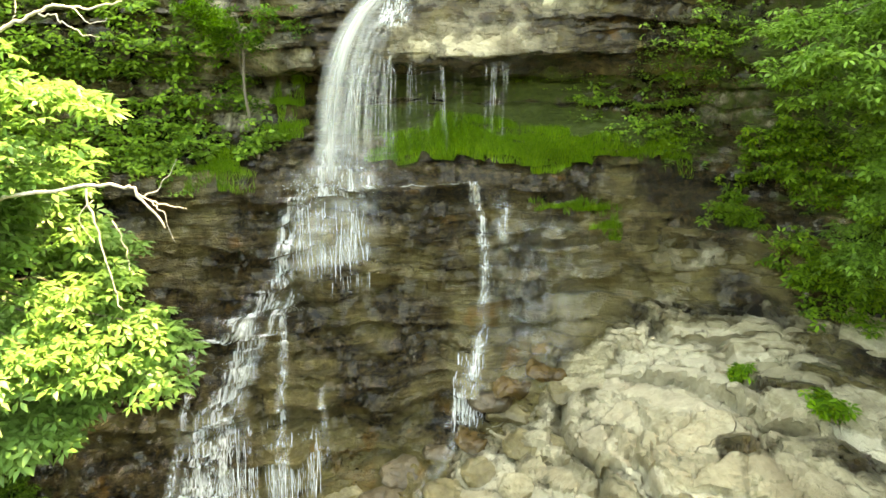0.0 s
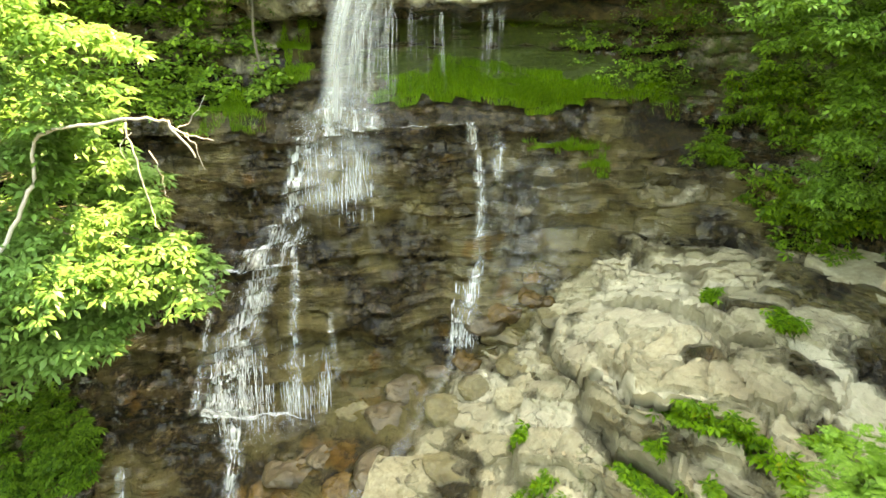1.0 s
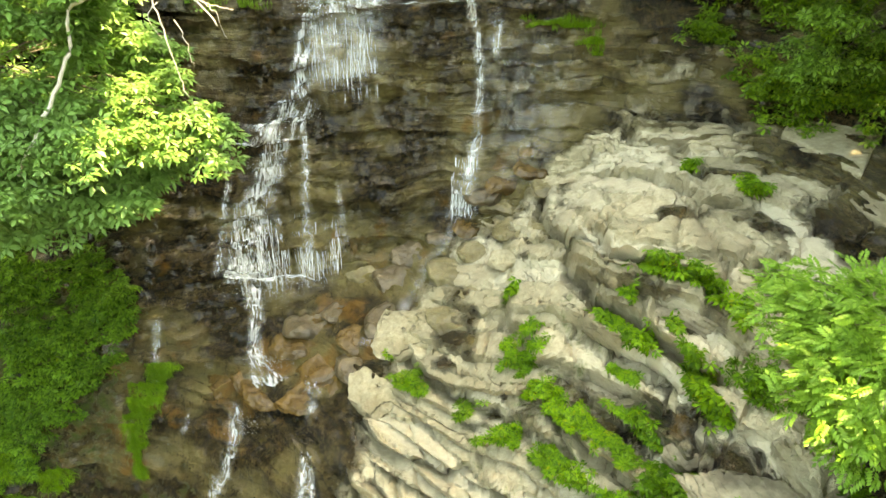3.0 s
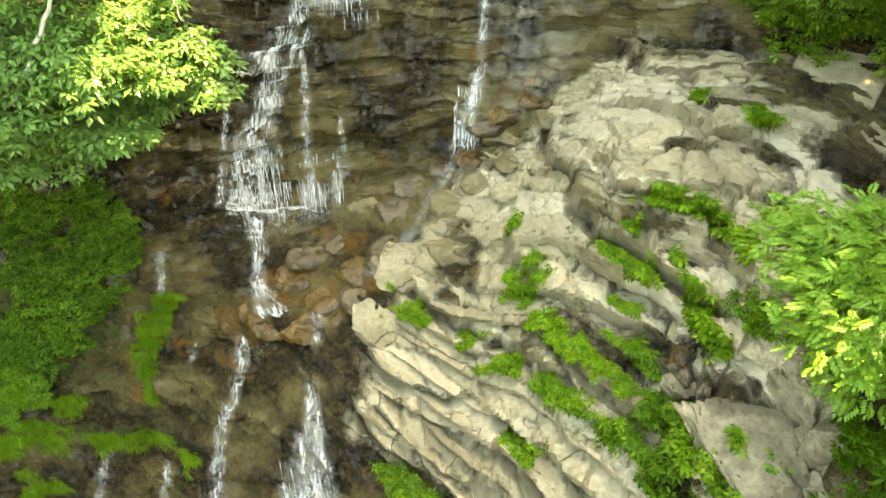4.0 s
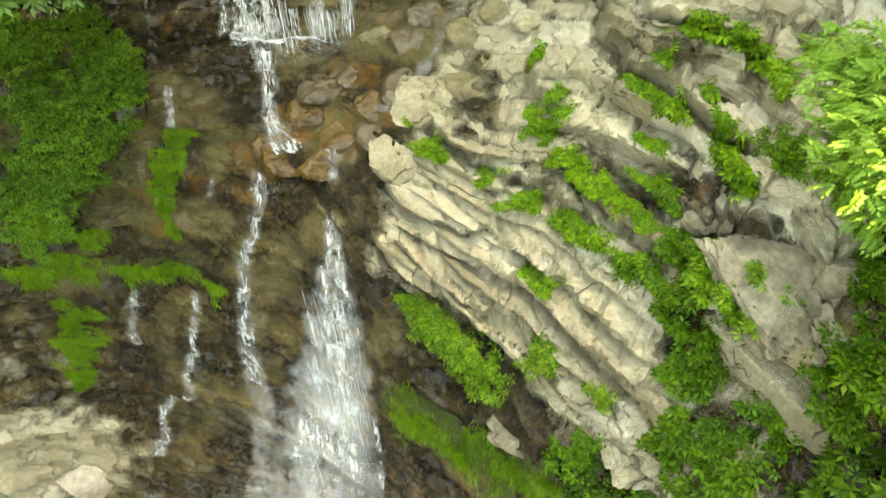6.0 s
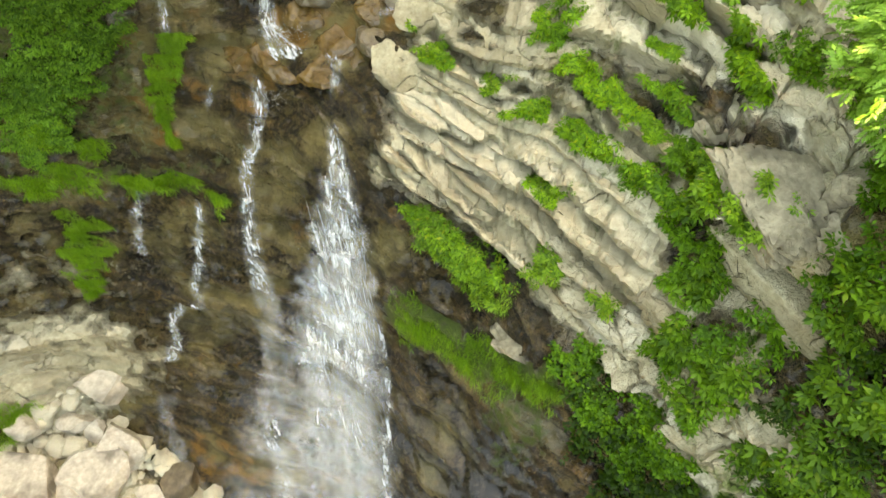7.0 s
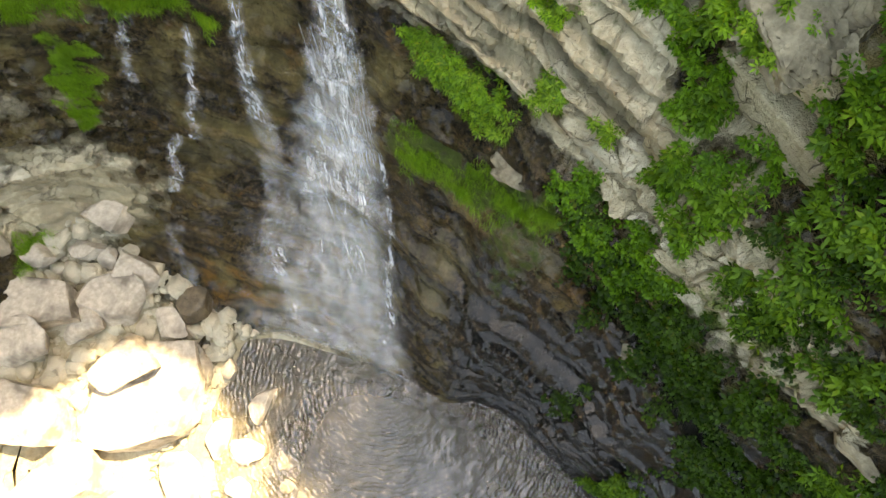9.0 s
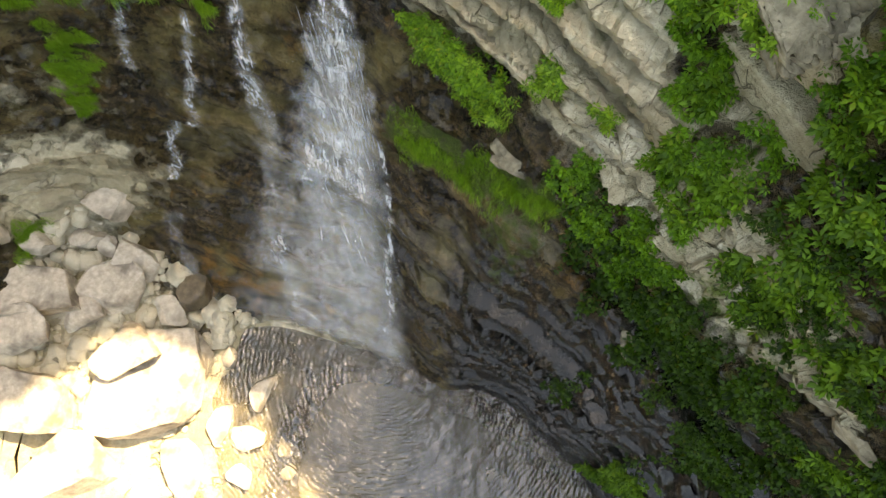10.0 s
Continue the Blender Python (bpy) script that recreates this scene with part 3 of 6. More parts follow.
    zs = (zd + 0.05 * (fractal(p * 3.1, 3, 98) - 0.5)) / 0.105
    fs = zs - np.floor(zs)
    zdry = zdry + 0.105 * parting * 0.8 * (np.clip((fs - 0.55) / 0.4, 0, 1) - fs) * np.clip(fd / 0.1, 0, 1) * np.clip((0.6 - fd) / 0.1, 0, 1)
    thin = parting * np.exp(-((fs - 0.55) / 0.12) ** 2)
    gap, cell = split(bd)
    _, under = split(bd - 1)
    blend = np.clip(fd / 0.3, 0, 1)
    blend = blend * blend * (3 - 2 * blend)
    crack = np.exp(-(gap / 0.04) ** 2) * np.clip(np.minimum(fd, 1 - fd) / 0.12, 0, 1)
    lift = 0.07 * (hashed(bd, cell, 8) * blend + hashed(bd - 1, under, 8) * (1 - blend) - 0.5)
    jut = hashed(bd, cell, 9) * blend + hashed(bd - 1, under, 9) * (1 - blend) - 0.5
    # the broad slabs on top: two sets of upright joints, and blocks a little higher or lower
    broad = np.clip((z - 11.3) / 0.5, 0, 1)
    u1 = (0.83 * x + 0.56 * y) / 1.5 + 0.9 * (fractal(p * np.array([0.9, 0.9, 0.2]), 4, 61) - 0.5)
    u2 = (-0.62 * x + 0.78 * y) / 1.05 + 0.9 * (fractal(p * np.array([0.9, 0.9, 0.2]), 4, 62) - 0.5) + 0.5 * np.floor(u1)
    g1, g2 = np.abs(u1 - np.round(u1)) * 1.5, np.abs(u2 - np.round(u2)) * 1.05
    open_joint = np.clip(3 * fractal(p * 0.8, 2, 63) - 0.9, 0, 1)
    joints = np.maximum(np.exp(-(g1 / 0.04) ** 2), np.exp(-(g2 / 0.035) ** 2)) * open_joint
    lift = lift + broad * (0.05 * (hashed(np.floor(u1 + 0.5), np.floor(u2 + 0.5), 64) - 0.5) - 0.16 * joints)
    pdry = 0.45 * tread * np.exp(-((fd - 0.56) / 0.09) ** 2) - 0.10 * np.exp(-((fd - 0.86) / 0.12) ** 2) + 0.12 * crack - 0.18 * jut + 0.05 * thin + 0.05 * leafy + 0.06 * (fractal(p * 4.0, 3, 22) - 0.5)
    push = push * (1 - sunk) + sunk * (pdry + 0.14 * lump + np.clip((az - 31) / 3, 0, 1) * (0.5 * (fractal(p * 1.8, 4, 88) - 0.5) + 0.45 * leafy))
    znew = znew * (1 - sunk) + sunk * (zdry + lift - 0.12 * crack - 0.06)
    gully = np.exp(-(((az - 47) / 8) ** 2 + ((k - 4.3) / 0.25) ** 2) ** 2)
    # the massive bed over the recess is worn smooth
    still = 0.8 * np.exp(-(((az - 4) / 10) ** 2 + ((k - 11.5) / 0.8) ** 2) ** 2)
    push, znew = push * (1 - still), znew * (1 - still) + z * still
    rise, slot = ledge_relief(az, k, p)
    plate, _ = plate_relief(az, k, p, tilt)
    rise = rise + sunk * plate
    r2 = np.maximum(r + push + 1.2 * gully - 0.6 * rise + 0.55 * slot, 0.3)
    znew = znew + 0.8 * rise - 0.5 * slot
    return np.stack([AX + r2 * np.sin(a), AY + r2 * np.cos(a), znew + 0.12 * (1 - 0.5 * sunk) * (fractal(p * 1.1, 3, 25) - 0.5)], 1)

# ---- large structure ----
def grid_mesh(name, pts, rows, cols, mat):
    me = bpy.data.meshes.new(name)
    i = np.arange(rows - 1)[:, None] * cols + np.arange(cols - 1)[None, :]
    quads = np.stack([i, i + 1, i + cols + 1, i + cols], -1).reshape(-1, 4)
    fill_mesh(me, pts, quads)
    me.materials.append(mat)
    me.shade_smooth()
    return me


def fill_mesh(me, pts, faces):
    """Vertices and equal-sided faces, as arrays, into an empty mesh."""
    n, s = faces.shape
    me.vertices.add(len(pts))
    me.vertices.foreach_set("co", np.ascontiguousarray(pts, np.float32).ravel())
    me.loops.add(n * s)
    me.loops.foreach_set("vertex_index", faces.astype(np.int32).ravel())
    me.polygons.add(n)
    me.polygons.foreach_set("loop_start", (np.arange(n) * s).astype(np.int32))
    me.update(calc_edges=True)


def blob(az, k, patches):
    """How far each place (bearing, knot) lies inside the listed patches (bearing, knot, half widths, strength)."""
    out = np.zeros_like(az)
    for a, c, da, dc, s in patches:
        out = np.maximum(out, s * np.exp(-(((az - a) / da) ** 2 + ((k - c) / dc) ** 2) ** 2))
    return out


# dry rock; patches at (-56, 2.55), (-60, 2.4), (-75, 1.6) also paint hazy light
DRY_AND_LIT = [(23, 9.6, 5, 1.0, .3), (-14, 10.6, 8, 1.6, .4), (41, 3.56, 5, .1, .75), (48, 3.47, 5, .1, .75), (56, 3.42, 6, .1, .75), (65, 3.42, 6, .1, .75), (74, 3.5, 6, .1, .75), (83, 3.64, 6, .1, .75), (-56, 2.55, 10, .6, .55), (-50, 3.3, 8, .4, .3), (-75, .7, 45, .45, .85), (-60, 2.4, 7, .6, .6), (21, 7.45, 4, .25, .35), (13, 7.0, 8, .6, .25), (-67, 1.75, 9, .5, .6), (8, 12.4, 10, .9, .45), (3, 11.3, 8, .5, .42), (-75, 1.6, 14, .55, .75), (-90, 1.6, 24, .9, .7), (10, 5.6, 4, .5, .3), (-13, 9.6, 3, .5, .4)]
# damp stains; the patch at (38, 4.3) paints the shade beside the gully
SEEP_AND_SHADE = [(27, 6.0, 3, .05, .5), (25, 5.72, 2.5, .05, .45), (30, 6.15, 3, .07, .5), (39, 6.2, 4, .5, .5), (36, 6.8, 5, .4, .5), (14, 6.8, 4, .4, .3), (38, 4.3, 7, .25, .55), (12, 5.9, 3, .3, .35), (44, 3.9, 6, .2, .4), (9, 5.8, 4, .6, .45), (4, 5.2, 3, .35, .4), (19, 6.75, 5, .2, .4), (33, 6.4, 5, .25, .6), (37, 5.9, 4, .15, .6), (31, 5.72, 3, .07, .45), (34, 5.5, 2.5, .08, .45), (18, 4.62, 12, .12, .4), (24, 5.2, 8, .08, .35), (33, 4.75, 9, .2, .45)]
# moss; at (5, 10.1) its dark green also paints the recess's shade
MOSS_AND_SHADE = [(-2, 3.12, 10, .12, .85), (12, 3.08, 10, .12, .85), (25, 3.06, 8, .14, .8), (5, 10.1, 13, .6, .75), (8, 9.1, 17, 0.5, .8), (8, 9.9, 17, .5, .35), (20, 2.7, 12, .5, .5), (-40, 4.25, 20, .35, .45), (-34, 9, 14, 1.2, .75), (35, 10.5, 22, 3, .6), (-35, 11, 18, 3, .5), (70, 3.1, 26, .7, .5), (-42, 6, 18, 1.9, .5), (60, 6.2, 22, 1.6, .5), (20, 4.6, 25, .8, .35), (0, 13.6, 200, 1, .7)]
SILT = [(10, 7.0, 9, .9, 1.0), (16, 7.2, 6, .5, .8), (8, 6.8, 7, .8, .9), (-4, 6.5, 8, .6, .5), (-1, 5.6, 5, .5, .8), (-16, 5.0, 8, .5, .5), (-28, 5.0, 7, .6, .4)]
SHALE = [(-40, 2.6, 22, 1.4, .35), (-20, 2.0, 16, 1.2, .45), (40, 1.6, 45, 1.0, .7), (90, 2.0, 45, 1.3, .9), (25, 1.8, 30, 1.0, .6)]
RUST = [(-14, 5.3, 5, .35, .9), (-9, 5.4, 5, .4, .7), (-21, 4.9, 4, .4, .7), (-30, 5.0, 5, .5, .5), (5, 7.05, 2.5, .2, .6), (8.5, 6.6, 2, .2, .7), (-4, 6.1, 6, .25, .5), (-6.5, 5.35, 6, .3, .7), (-11.5, 5.0, 4, .2, .8), (-51, 1.5, 7, .35, .4), (-54, 1.35, 6, .25, .6), (-44, 1.3, 6, .2, .3), (-60, 1.5, 4, .3, .6), (-40, 2.2, 5, .3, .35)]


def make_gorge():
    az = np.concatenate([np.arange(-180, -84, 4.0), np.arange(-84, 95, 0.22), np.arange(97, 180.1, 4.0)])
    kk = np.linspace(0, 12.8, 1400)
    r, z = smooth_point(np.full_like(kk, 10.0), kk)
    r2, z2 = smooth_point(np.full_like(kk, -20.0), kk)
    length = np.concatenate([[0], np.cumsum(np.hypot(np.diff(r), np.diff(z)) + np.hypot(np.diff(r2), np.diff(z2)))])
    k = np.concatenate([np.interp(np.linspace(0, length[-1], 740), length, kk), np.linspace(12.85, 15, 26)])
    ka, aa = np.meshgrid(k, az, indexing="ij")
    ka, aa = ka.ravel(), aa.ravel()
    pts = rock_point(aa, ka)
    me = grid_mesh("cliff", pts, len(k), len(az), ROCK)
    slabs = slab_zone(aa, smooth_point(aa, ka)[1])
    wet = np.clip(0.85 - blob(aa, ka, DRY_AND_LIT) - 0.72 * slabs + blob(aa, ka, SEEP_AND_SHADE), 0, 1)
    r0, z0 = smooth_point(aa, ka)
    flat = np.stack([AX + r0 * np.sin(np.radians(aa)), AY + r0 * np.cos(np.radians(aa)), z0], 1)
    dip = (0.014 + 0.016 * np.clip((ka - 4) / 1.2, 0, 1)) * (np.minimum(aa, 20) - 8)
    tone = plate_relief(aa, ka, flat, dip)[1]
    for name, values in (("plate", tone), ("wet", wet), ("moss", blob(aa, ka, MOSS_AND_SHADE)), ("rust", blob(aa, ka, RUST)), ("shale", blob(aa, ka, SHALE)), ("silt", blob(aa, ka, SILT))):
        at = me.attributes.new(name, "FLOAT", "POINT")
        at.data.foreach_set("value", values.astype(np.float32))
    me.set_sharp_from_angle(angle=radians(34))
    return tagged(new("cliff", me), "stepped gorge of wet brown and dry pale bedded sandstone", "cliff", kind="structure")


cliff = make_gorge()


def make_pool():
    az = np.linspace(-180, 180, 91)
    t = np.linspace(0, 1, 30)
    tt, aa = np.meshgrid(t, az, indexing="ij")
    r, _ = smooth_point(aa.ravel(), np.full(aa.size, 1.25))
    r = (r + 0.5) * tt.ravel()
    a = np.radians(aa.ravel())
    me = grid_mesh("pool", np.stack([AX + r * np.sin(a), AY + r * np.cos(a), np.zeros_like(r)], 1), len(t), len(az), POOL)
    ob = tagged(new("water", me), "shallow brown plunge pool with wind-rippled surface", "pool", kind="structure")
    ob.visible_shadow = False
    return ob


pool = make_pool()
bed = bpy.data.meshes.new("pool_bed")
bm = bmesh.new()
bmesh.ops.create_circle(bm, cap_ends=True, radius=16, segments=48)
bm.to_mesh(bed)
bm.free()
bed.materials.append(MUD)
bed_ob = tagged(new("ground", bed), "muddy bed under the plunge pool", "ground", kind="structure")
bed_ob.location = (AX, AY, -0.95)

# ---- loose slabs and boulders ----
def part(name, me_or_bm, material, parent, label=""):
    """One mesh object under a thing or under a part."""
    me = me_or_bm
    if isinstance(me_or_bm, bmesh.types.BMesh):
        me = bpy.data.meshes.new(name)
        me_or_bm.to_mesh(me)
        me_or_bm.free()
    if material and not me.materials:
        me.materials.append(material)
    ob = new(name, me)
    ob.parent = parent
    if label:
        tagged(ob, label)
    return ob


def cube_grid(cuts):
    """Points on a cube's faces (-1..1), finer near the edges, welded, with their quads."""
    index, pts, quads = {}, [], []
    n = len(cuts)
    for axis in range(3):
        for side in (-1, 1):
            ids = np.empty((n, n), int)
            for i, u in enumerate(cuts):
                for j, v in enumerate(cuts):
                    p = [0, 0, 0]
                    p[axis], p[(axis + 1) % 3], p[(axis + 2) % 3] = side, u, v
                    ids[i, j] = index.setdefault(tuple(p), len(index))
                    if len(index) > len(pts):
                        pts.append(p)
            for i in range(n - 1):
                for j in range(n - 1):
                    q = [ids[i, j], ids[i + 1, j], ids[i + 1, j + 1], ids[i, j + 1]]
                    quads.append(q if side > 0 else q[::-1])
    return np.array(pts, float), np.array(quads)


CUBE, CUBE_QUADS = cube_grid((-1, -.95, -.86, -.7, -.5, -.25, 0, .25, .5, .7, .86, .95, 1))


def rounded(half, radius):
    """The cube's points as a box of these half sizes with rounded edges."""
    q = CUBE * half
    inner = np.clip(q, -(half - radius), half - radius)
    d = q - inner
    n = np.linalg.norm(d, axis=1, keepdims=True)
    return inner + np.where(n > 1e-6, d / np.maximum(n, 1e-6), 0) * radius


def bed_radius(az, z):
    """How far out the smooth rock lies at a bearing and a height on the dry side."""
    k = np.linspace(3.4, 7.8, 90)
    r, h = smooth_point(np.full_like(k, az), k)
    return np.interp(z, h, r)


def lay_slabs():
    rg = np.random.default_rng(11)
    z, made = 8.9, 0
    while z < 13.9:
        th = rg.choice([0.16, 0.22, 0.28, 0.36])
        upper = z + th
        az = -8 + (z - 9.2) * 5.4 + rg.uniform(-2, 2)
        while az < (44 if z > 10.5 else 34):
            rf = bed_radius(az, z + th * 0.3) - 0.16
            rb = bed_radius(az, upper + 0.2) + 0.25
            arc = rg.uniform(0.9, 3.6) * (1.25 if z > 12 else 1.0)
            da = math.degrees(arc / rf)
            pieces = max(1, int(round((rb - rf) / 2.4)))
            edges = np.linspace(rf, rb, pieces + 1)
            for i in range(pieces):
                if rg.random() < (0.82 if pieces == 1 else 0.75):
                    continue
                make_slab(az + 0.06 * da, az + da, edges[i], edges[i + 1] - 0.05, z - 0.10, upper + 0.06, rg, made)
                made += 1
            az += da
        z = upper
    return made


def make_slab(a1, a2, lo, hi, z1, z2, rg, seed, stone=None):
    """One loose slab of a bed: its plan follows the bed's edge, its rim is broken and worn."""
    am, rm, zm = (a1 + a2) / 2, (lo + hi) / 2, (z1 + z2) / 2
    half = np.maximum(np.array([math.radians(a2 - a1) / 2 * rm, (hi - lo) / 2, (z2 - z1) / 2]), 0.09)
    q = rounded(half, min(0.045, half.min() * 0.4))
    bank = (bed_radius(a2, zm) - bed_radius(a1, zm)) / (2 * half[0])      # the bed's edge runs oblique to the bearing
    q[:, 1] += q[:, 0] * float(np.clip(bank, -0.9, 0.9))
    q[:, 0] += q[:, 1] * rg.uniform(-0.25, 0.25)
    q[:, 2] += (q[:, 1] - q[:, 0] * bank) * rg.uniform(0.04, 0.14) + q[:, 0] * rg.uniform(-0.025, 0.025)
    w = q + np.array([seed * 3.7, seed * 1.3, seed * 0.7])
    slim = min(1.0, half[1] / 0.45)
    q[:, 0] += 0.24 * (fractal(w * 1.3, 4, 1) - 0.5)
    q[:, 1] += slim * (0.50 * (fractal(w * np.array([0.9, 0.9, 1.5]), 4, 2) - 0.5) + 0.10 * (fractal(w * 4.5, 2, 12) - 0.5))
    q[:, 2] += 0.12 * (fractal(w * 1.0, 3, 3) - 0.5) + 0.06 * (fractal(w * 5, 3, 13) - 0.5)
    b = math.radians(am)
    radial, along = np.array([math.sin(b), math.cos(b), 0]), np.array([math.cos(b), -math.sin(b), 0])
    me = bpy.data.meshes.new("rock_slab")
    fill_mesh(me, q[:, :1] * along + q[:, 1:2] * radial + q[:, 2:] * np.array([0, 0, 1.0]), CUBE_QUADS)
    me.shade_smooth()
    me.set_sharp_from_angle(angle=radians(40))
    ob = part("rock_slab", me, stone or PALE, cliff)
    ob.location = np.array([AX, AY, zm]) + radial * rm


lay_slabs()

# (x, y, width, depth) of the boulders by the pool
BOULDERS = [(-11.1, 1.7, 1.92, 1.73), (-9.3, 1.9, 1.66, 1.40), (-8.8, 2.6, 1.31, 1.05), (-11.2, 3.0, 1.30, 0.63), (-10.2, 3.2, 0.83, 0.62), (-9.6, 3.1, 0.64, 0.46), (-9.1, 4.0, 1.04, 0.82), (-8.8, 0.3, 1.79, 1.37), (-8.3, -0.9, 3.70, 2.52), (-7.0, -0.0, 0.74, 1.73), (-7.1, -2.8, 0.82, 1.80), (-6.3, -1.6, 0.65, 1.13), (-5.6, -2.0, 1.04, 0.56), (-5.3, -0.8, 0.64, 0.80), (-10.0, 1.2, 1.41, 0.71)]
BOULDERS += [(-11.5, 0.6, 1.64, 1.09), (-11.1, -1.1, 2.51, 1.80), (-10.0, -2.8, 2.61, 1.57), (-7.6, -0.0, 0.66, 0.42), (-6.2, 0.1, 0.49, 0.57), (-4.5, -2.3, 0.38, 0.47), (-4.5, -2.9, 0.28, 0.38), (-5.6, -2.9, 0.64, 0.64), (-7.4, -3.3, 0.36, 0.33), (1.0, -2.9, 0.34, 0.31), (-12.3, 2.5, 1.13, 1.13), (-11.9, 3.0, 0.75, 0.57), (-7.9, 1.4, 0.68, 1.02), (-7.2, 1.8, 0.67, 1.17)]


def make_boulder(x, y, w, d, seed):
    rg = np.random.default_rng(300 + seed)
    h = min(min(w, d) * rg.uniform(0.45, 0.65), 0.6)
    half = np.array([w, d, h]) / 2
    q = rounded(half * 1.3, half.min() * 0.15)
    for _ in range(11):                                  # broken faces
        n = rg.normal(size=3)
        n /= np.linalg.norm(n)
        n[2] *= 0.7
        lim = np.linalg.norm(n * half) * rg.uniform(0.75, 1.0)
        over = np.maximum(q @ n - lim, 0)
        q -= over[:, None] * n / (n @ n) * 0.97
    w3 = q + seed * 5.1
    for c in range(3):
        q[:, c] += 0.07 * min(w, d) * (fractal(w3 * 1.6, 3, c) - 0.5) + 0.03 * (fractal(w3 * 7, 2, c + 5) - 0.5)
    me = bpy.data.meshes.new("boulder")
    fill_mesh(me, q, CUBE_QUADS)
    me.shade_smooth()
    me.set_sharp_from_angle(angle=radians(26))
    me.materials.append(BROWN if y > 0.6 and x > -7.6 else GREY)
    az = math.degrees(math.atan2(x - AX, y - AY))
    rr = math.hypot(x - AX, y - AY)
    k = np.linspace(0, 3, 200)
    r, z = smooth_point(np.full_like(k, az), k)
    ground = float(np.interp(rr, r, z))
    ob = new("boulder", me)
    ob.location = (x, y, ground + h * 0.22)
    ob.rotation_euler = (rg.uniform(-.12, .12), rg.uniform(-.12, .12), rg.uniform(-.5, .5))
    wet = y > 0.6 and x > -7.6
    return tagged(ob, "wet brown angular boulder at the foot of the fall" if wet else "pale grey angular boulder lying by the plunge pool", "boulder", "boulders by the pool")


for number, (bx, by, bw, bd) in enumerate(BOULDERS):
    make_boulder(bx, by, bw, bd, number)


def unit(v):
    return v / np.maximum(np.linalg.norm(v, axis=1, keepdims=True), 1e-9)


def make_rubble():
    """Broken stones strewn between the boulders and over the wet foot of the wall."""
    rg = np.random.default_rng(60)
    bm0, quads = cube_grid((-1, 0, 1))
    n = 620
    az, k = rg.uniform(-88, -58, n), rg.uniform(1.02, 2.2, n)
    p = rock_point(az, k)
    size = 0.05 + 0.30 * rg.random(n) ** 4
    pts, faces = [], []
    for i in range(n):
        q = bm0 * rg.uniform(0.5, 1.1, 3) * np.array([1, 1, 0.6])
        q *= 1 / np.maximum(np.linalg.norm(q, axis=1, keepdims=True), 0.5) ** 0.5
        q += rg.normal(0, 0.15, q.shape)
        t = rg.uniform(0, 6.28)
        rot = np.array([[math.cos(t), -math.sin(t), 0], [math.sin(t), math.cos(t), 0], [0, 0, 1]])
        pts.append(q @ rot.T * size[i] + p[i])
        faces.append(quads + i * len(bm0))
    me = bpy.data.meshes.new("rubble")
    fill_mesh(me, np.concatenate(pts), np.concatenate(faces))
    me.materials.append(ROCK)
    return tagged(new("rubble", me), "grey and brown broken stones at the foot of the cliff", "rubble", kind="stuff")


make_rubble()


FINE, FINE_QUADS = cube_grid(tuple(np.linspace(-1, 1, 34)))


# (bearing, knot, width, depth, height, turn, stone) of the worn stones on the shelf under the upper steps
SHELF = [(-13.2, 5.32, .75, .45, .3, 10, OCHRE), (-10.3, 5.12, .9, .6, .4, -20, OCHRE), (-17.6, 5.05, .6, .8, .3, 25, OCHRE), (-9.6, 4.95, .6, .5, .35, 0, BROWN), (-2.0, 5.75, .8, .6, .45, 12, BROWN)]
SHELF += [(-3.0, 5.45, .7, .7, .35, 30, BROWN), (-1.5, 5.3, 1.1, 1.0, .5, -25, PALE), (-4.5, 4.9, 1.1, .8, .5, -30, PALE), (6.2, 6.3, .6, .5, .4, 0, BROWN), (8.0, 6.35, .7, .5, .4, 15, OCHRE), (-12.0, 5.6, .8, .4, .25, -8, BROWN), (-8.0, 5.65, .7, .4, .3, 20, BROWN), (-6.5, 5.3, .6, .5, .35, 5, OCHRE), (-7.2, 5.02, .5, .6, .3, 40, BROWN)]

SHELF += [(10.3, 6.45, .5, .4, .3, 10, OCHRE), (11.8, 6.17, .45, .5, .35, 0, OLIVE), (7.4, 6.16, .6, .5, .35, -20, OLIVE), (4.7, 6.0, .6, .5, .3, 20, OCHRE), (9.0, 5.83, .55, .5, .35, 30, OLIVE), (11.3, 5.72, .6, .5, .35, -30, OLIVE), (6.6, 5.73, .7, .5, .35, 5, OLIVE), (3.3, 5.69, .6, .6, .35, 15, OLIVE)]
SHELF += [(6.1, 5.45, .5, .5, .3, 40, OLIVE), (9.0, 5.6, .5, .4, .3, -10, PALE), (1.9, 6.03, .5, .5, .3, 0, BROWN), (-0.9, 5.92, .6, .5, .4, 20, BROWN), (5.2, 5.05, .6, .45, .3, -25, PALE), (3.4, 5.3, .7, .5, .35, -35, OLIVE), (-12.7, 4.8, .8, .45, .3, 0, OCHRE), (-8.8, 4.88, .5, .7, .35, 20, OCHRE), (-9.8, 5.5, .6, .4, .25, 0, OCHRE), (-21.4, 5.24, .5, .7, .3, 15, OCHRE), (-5.6, 5.87, .7, .35, .25, -20, OLIVE)]


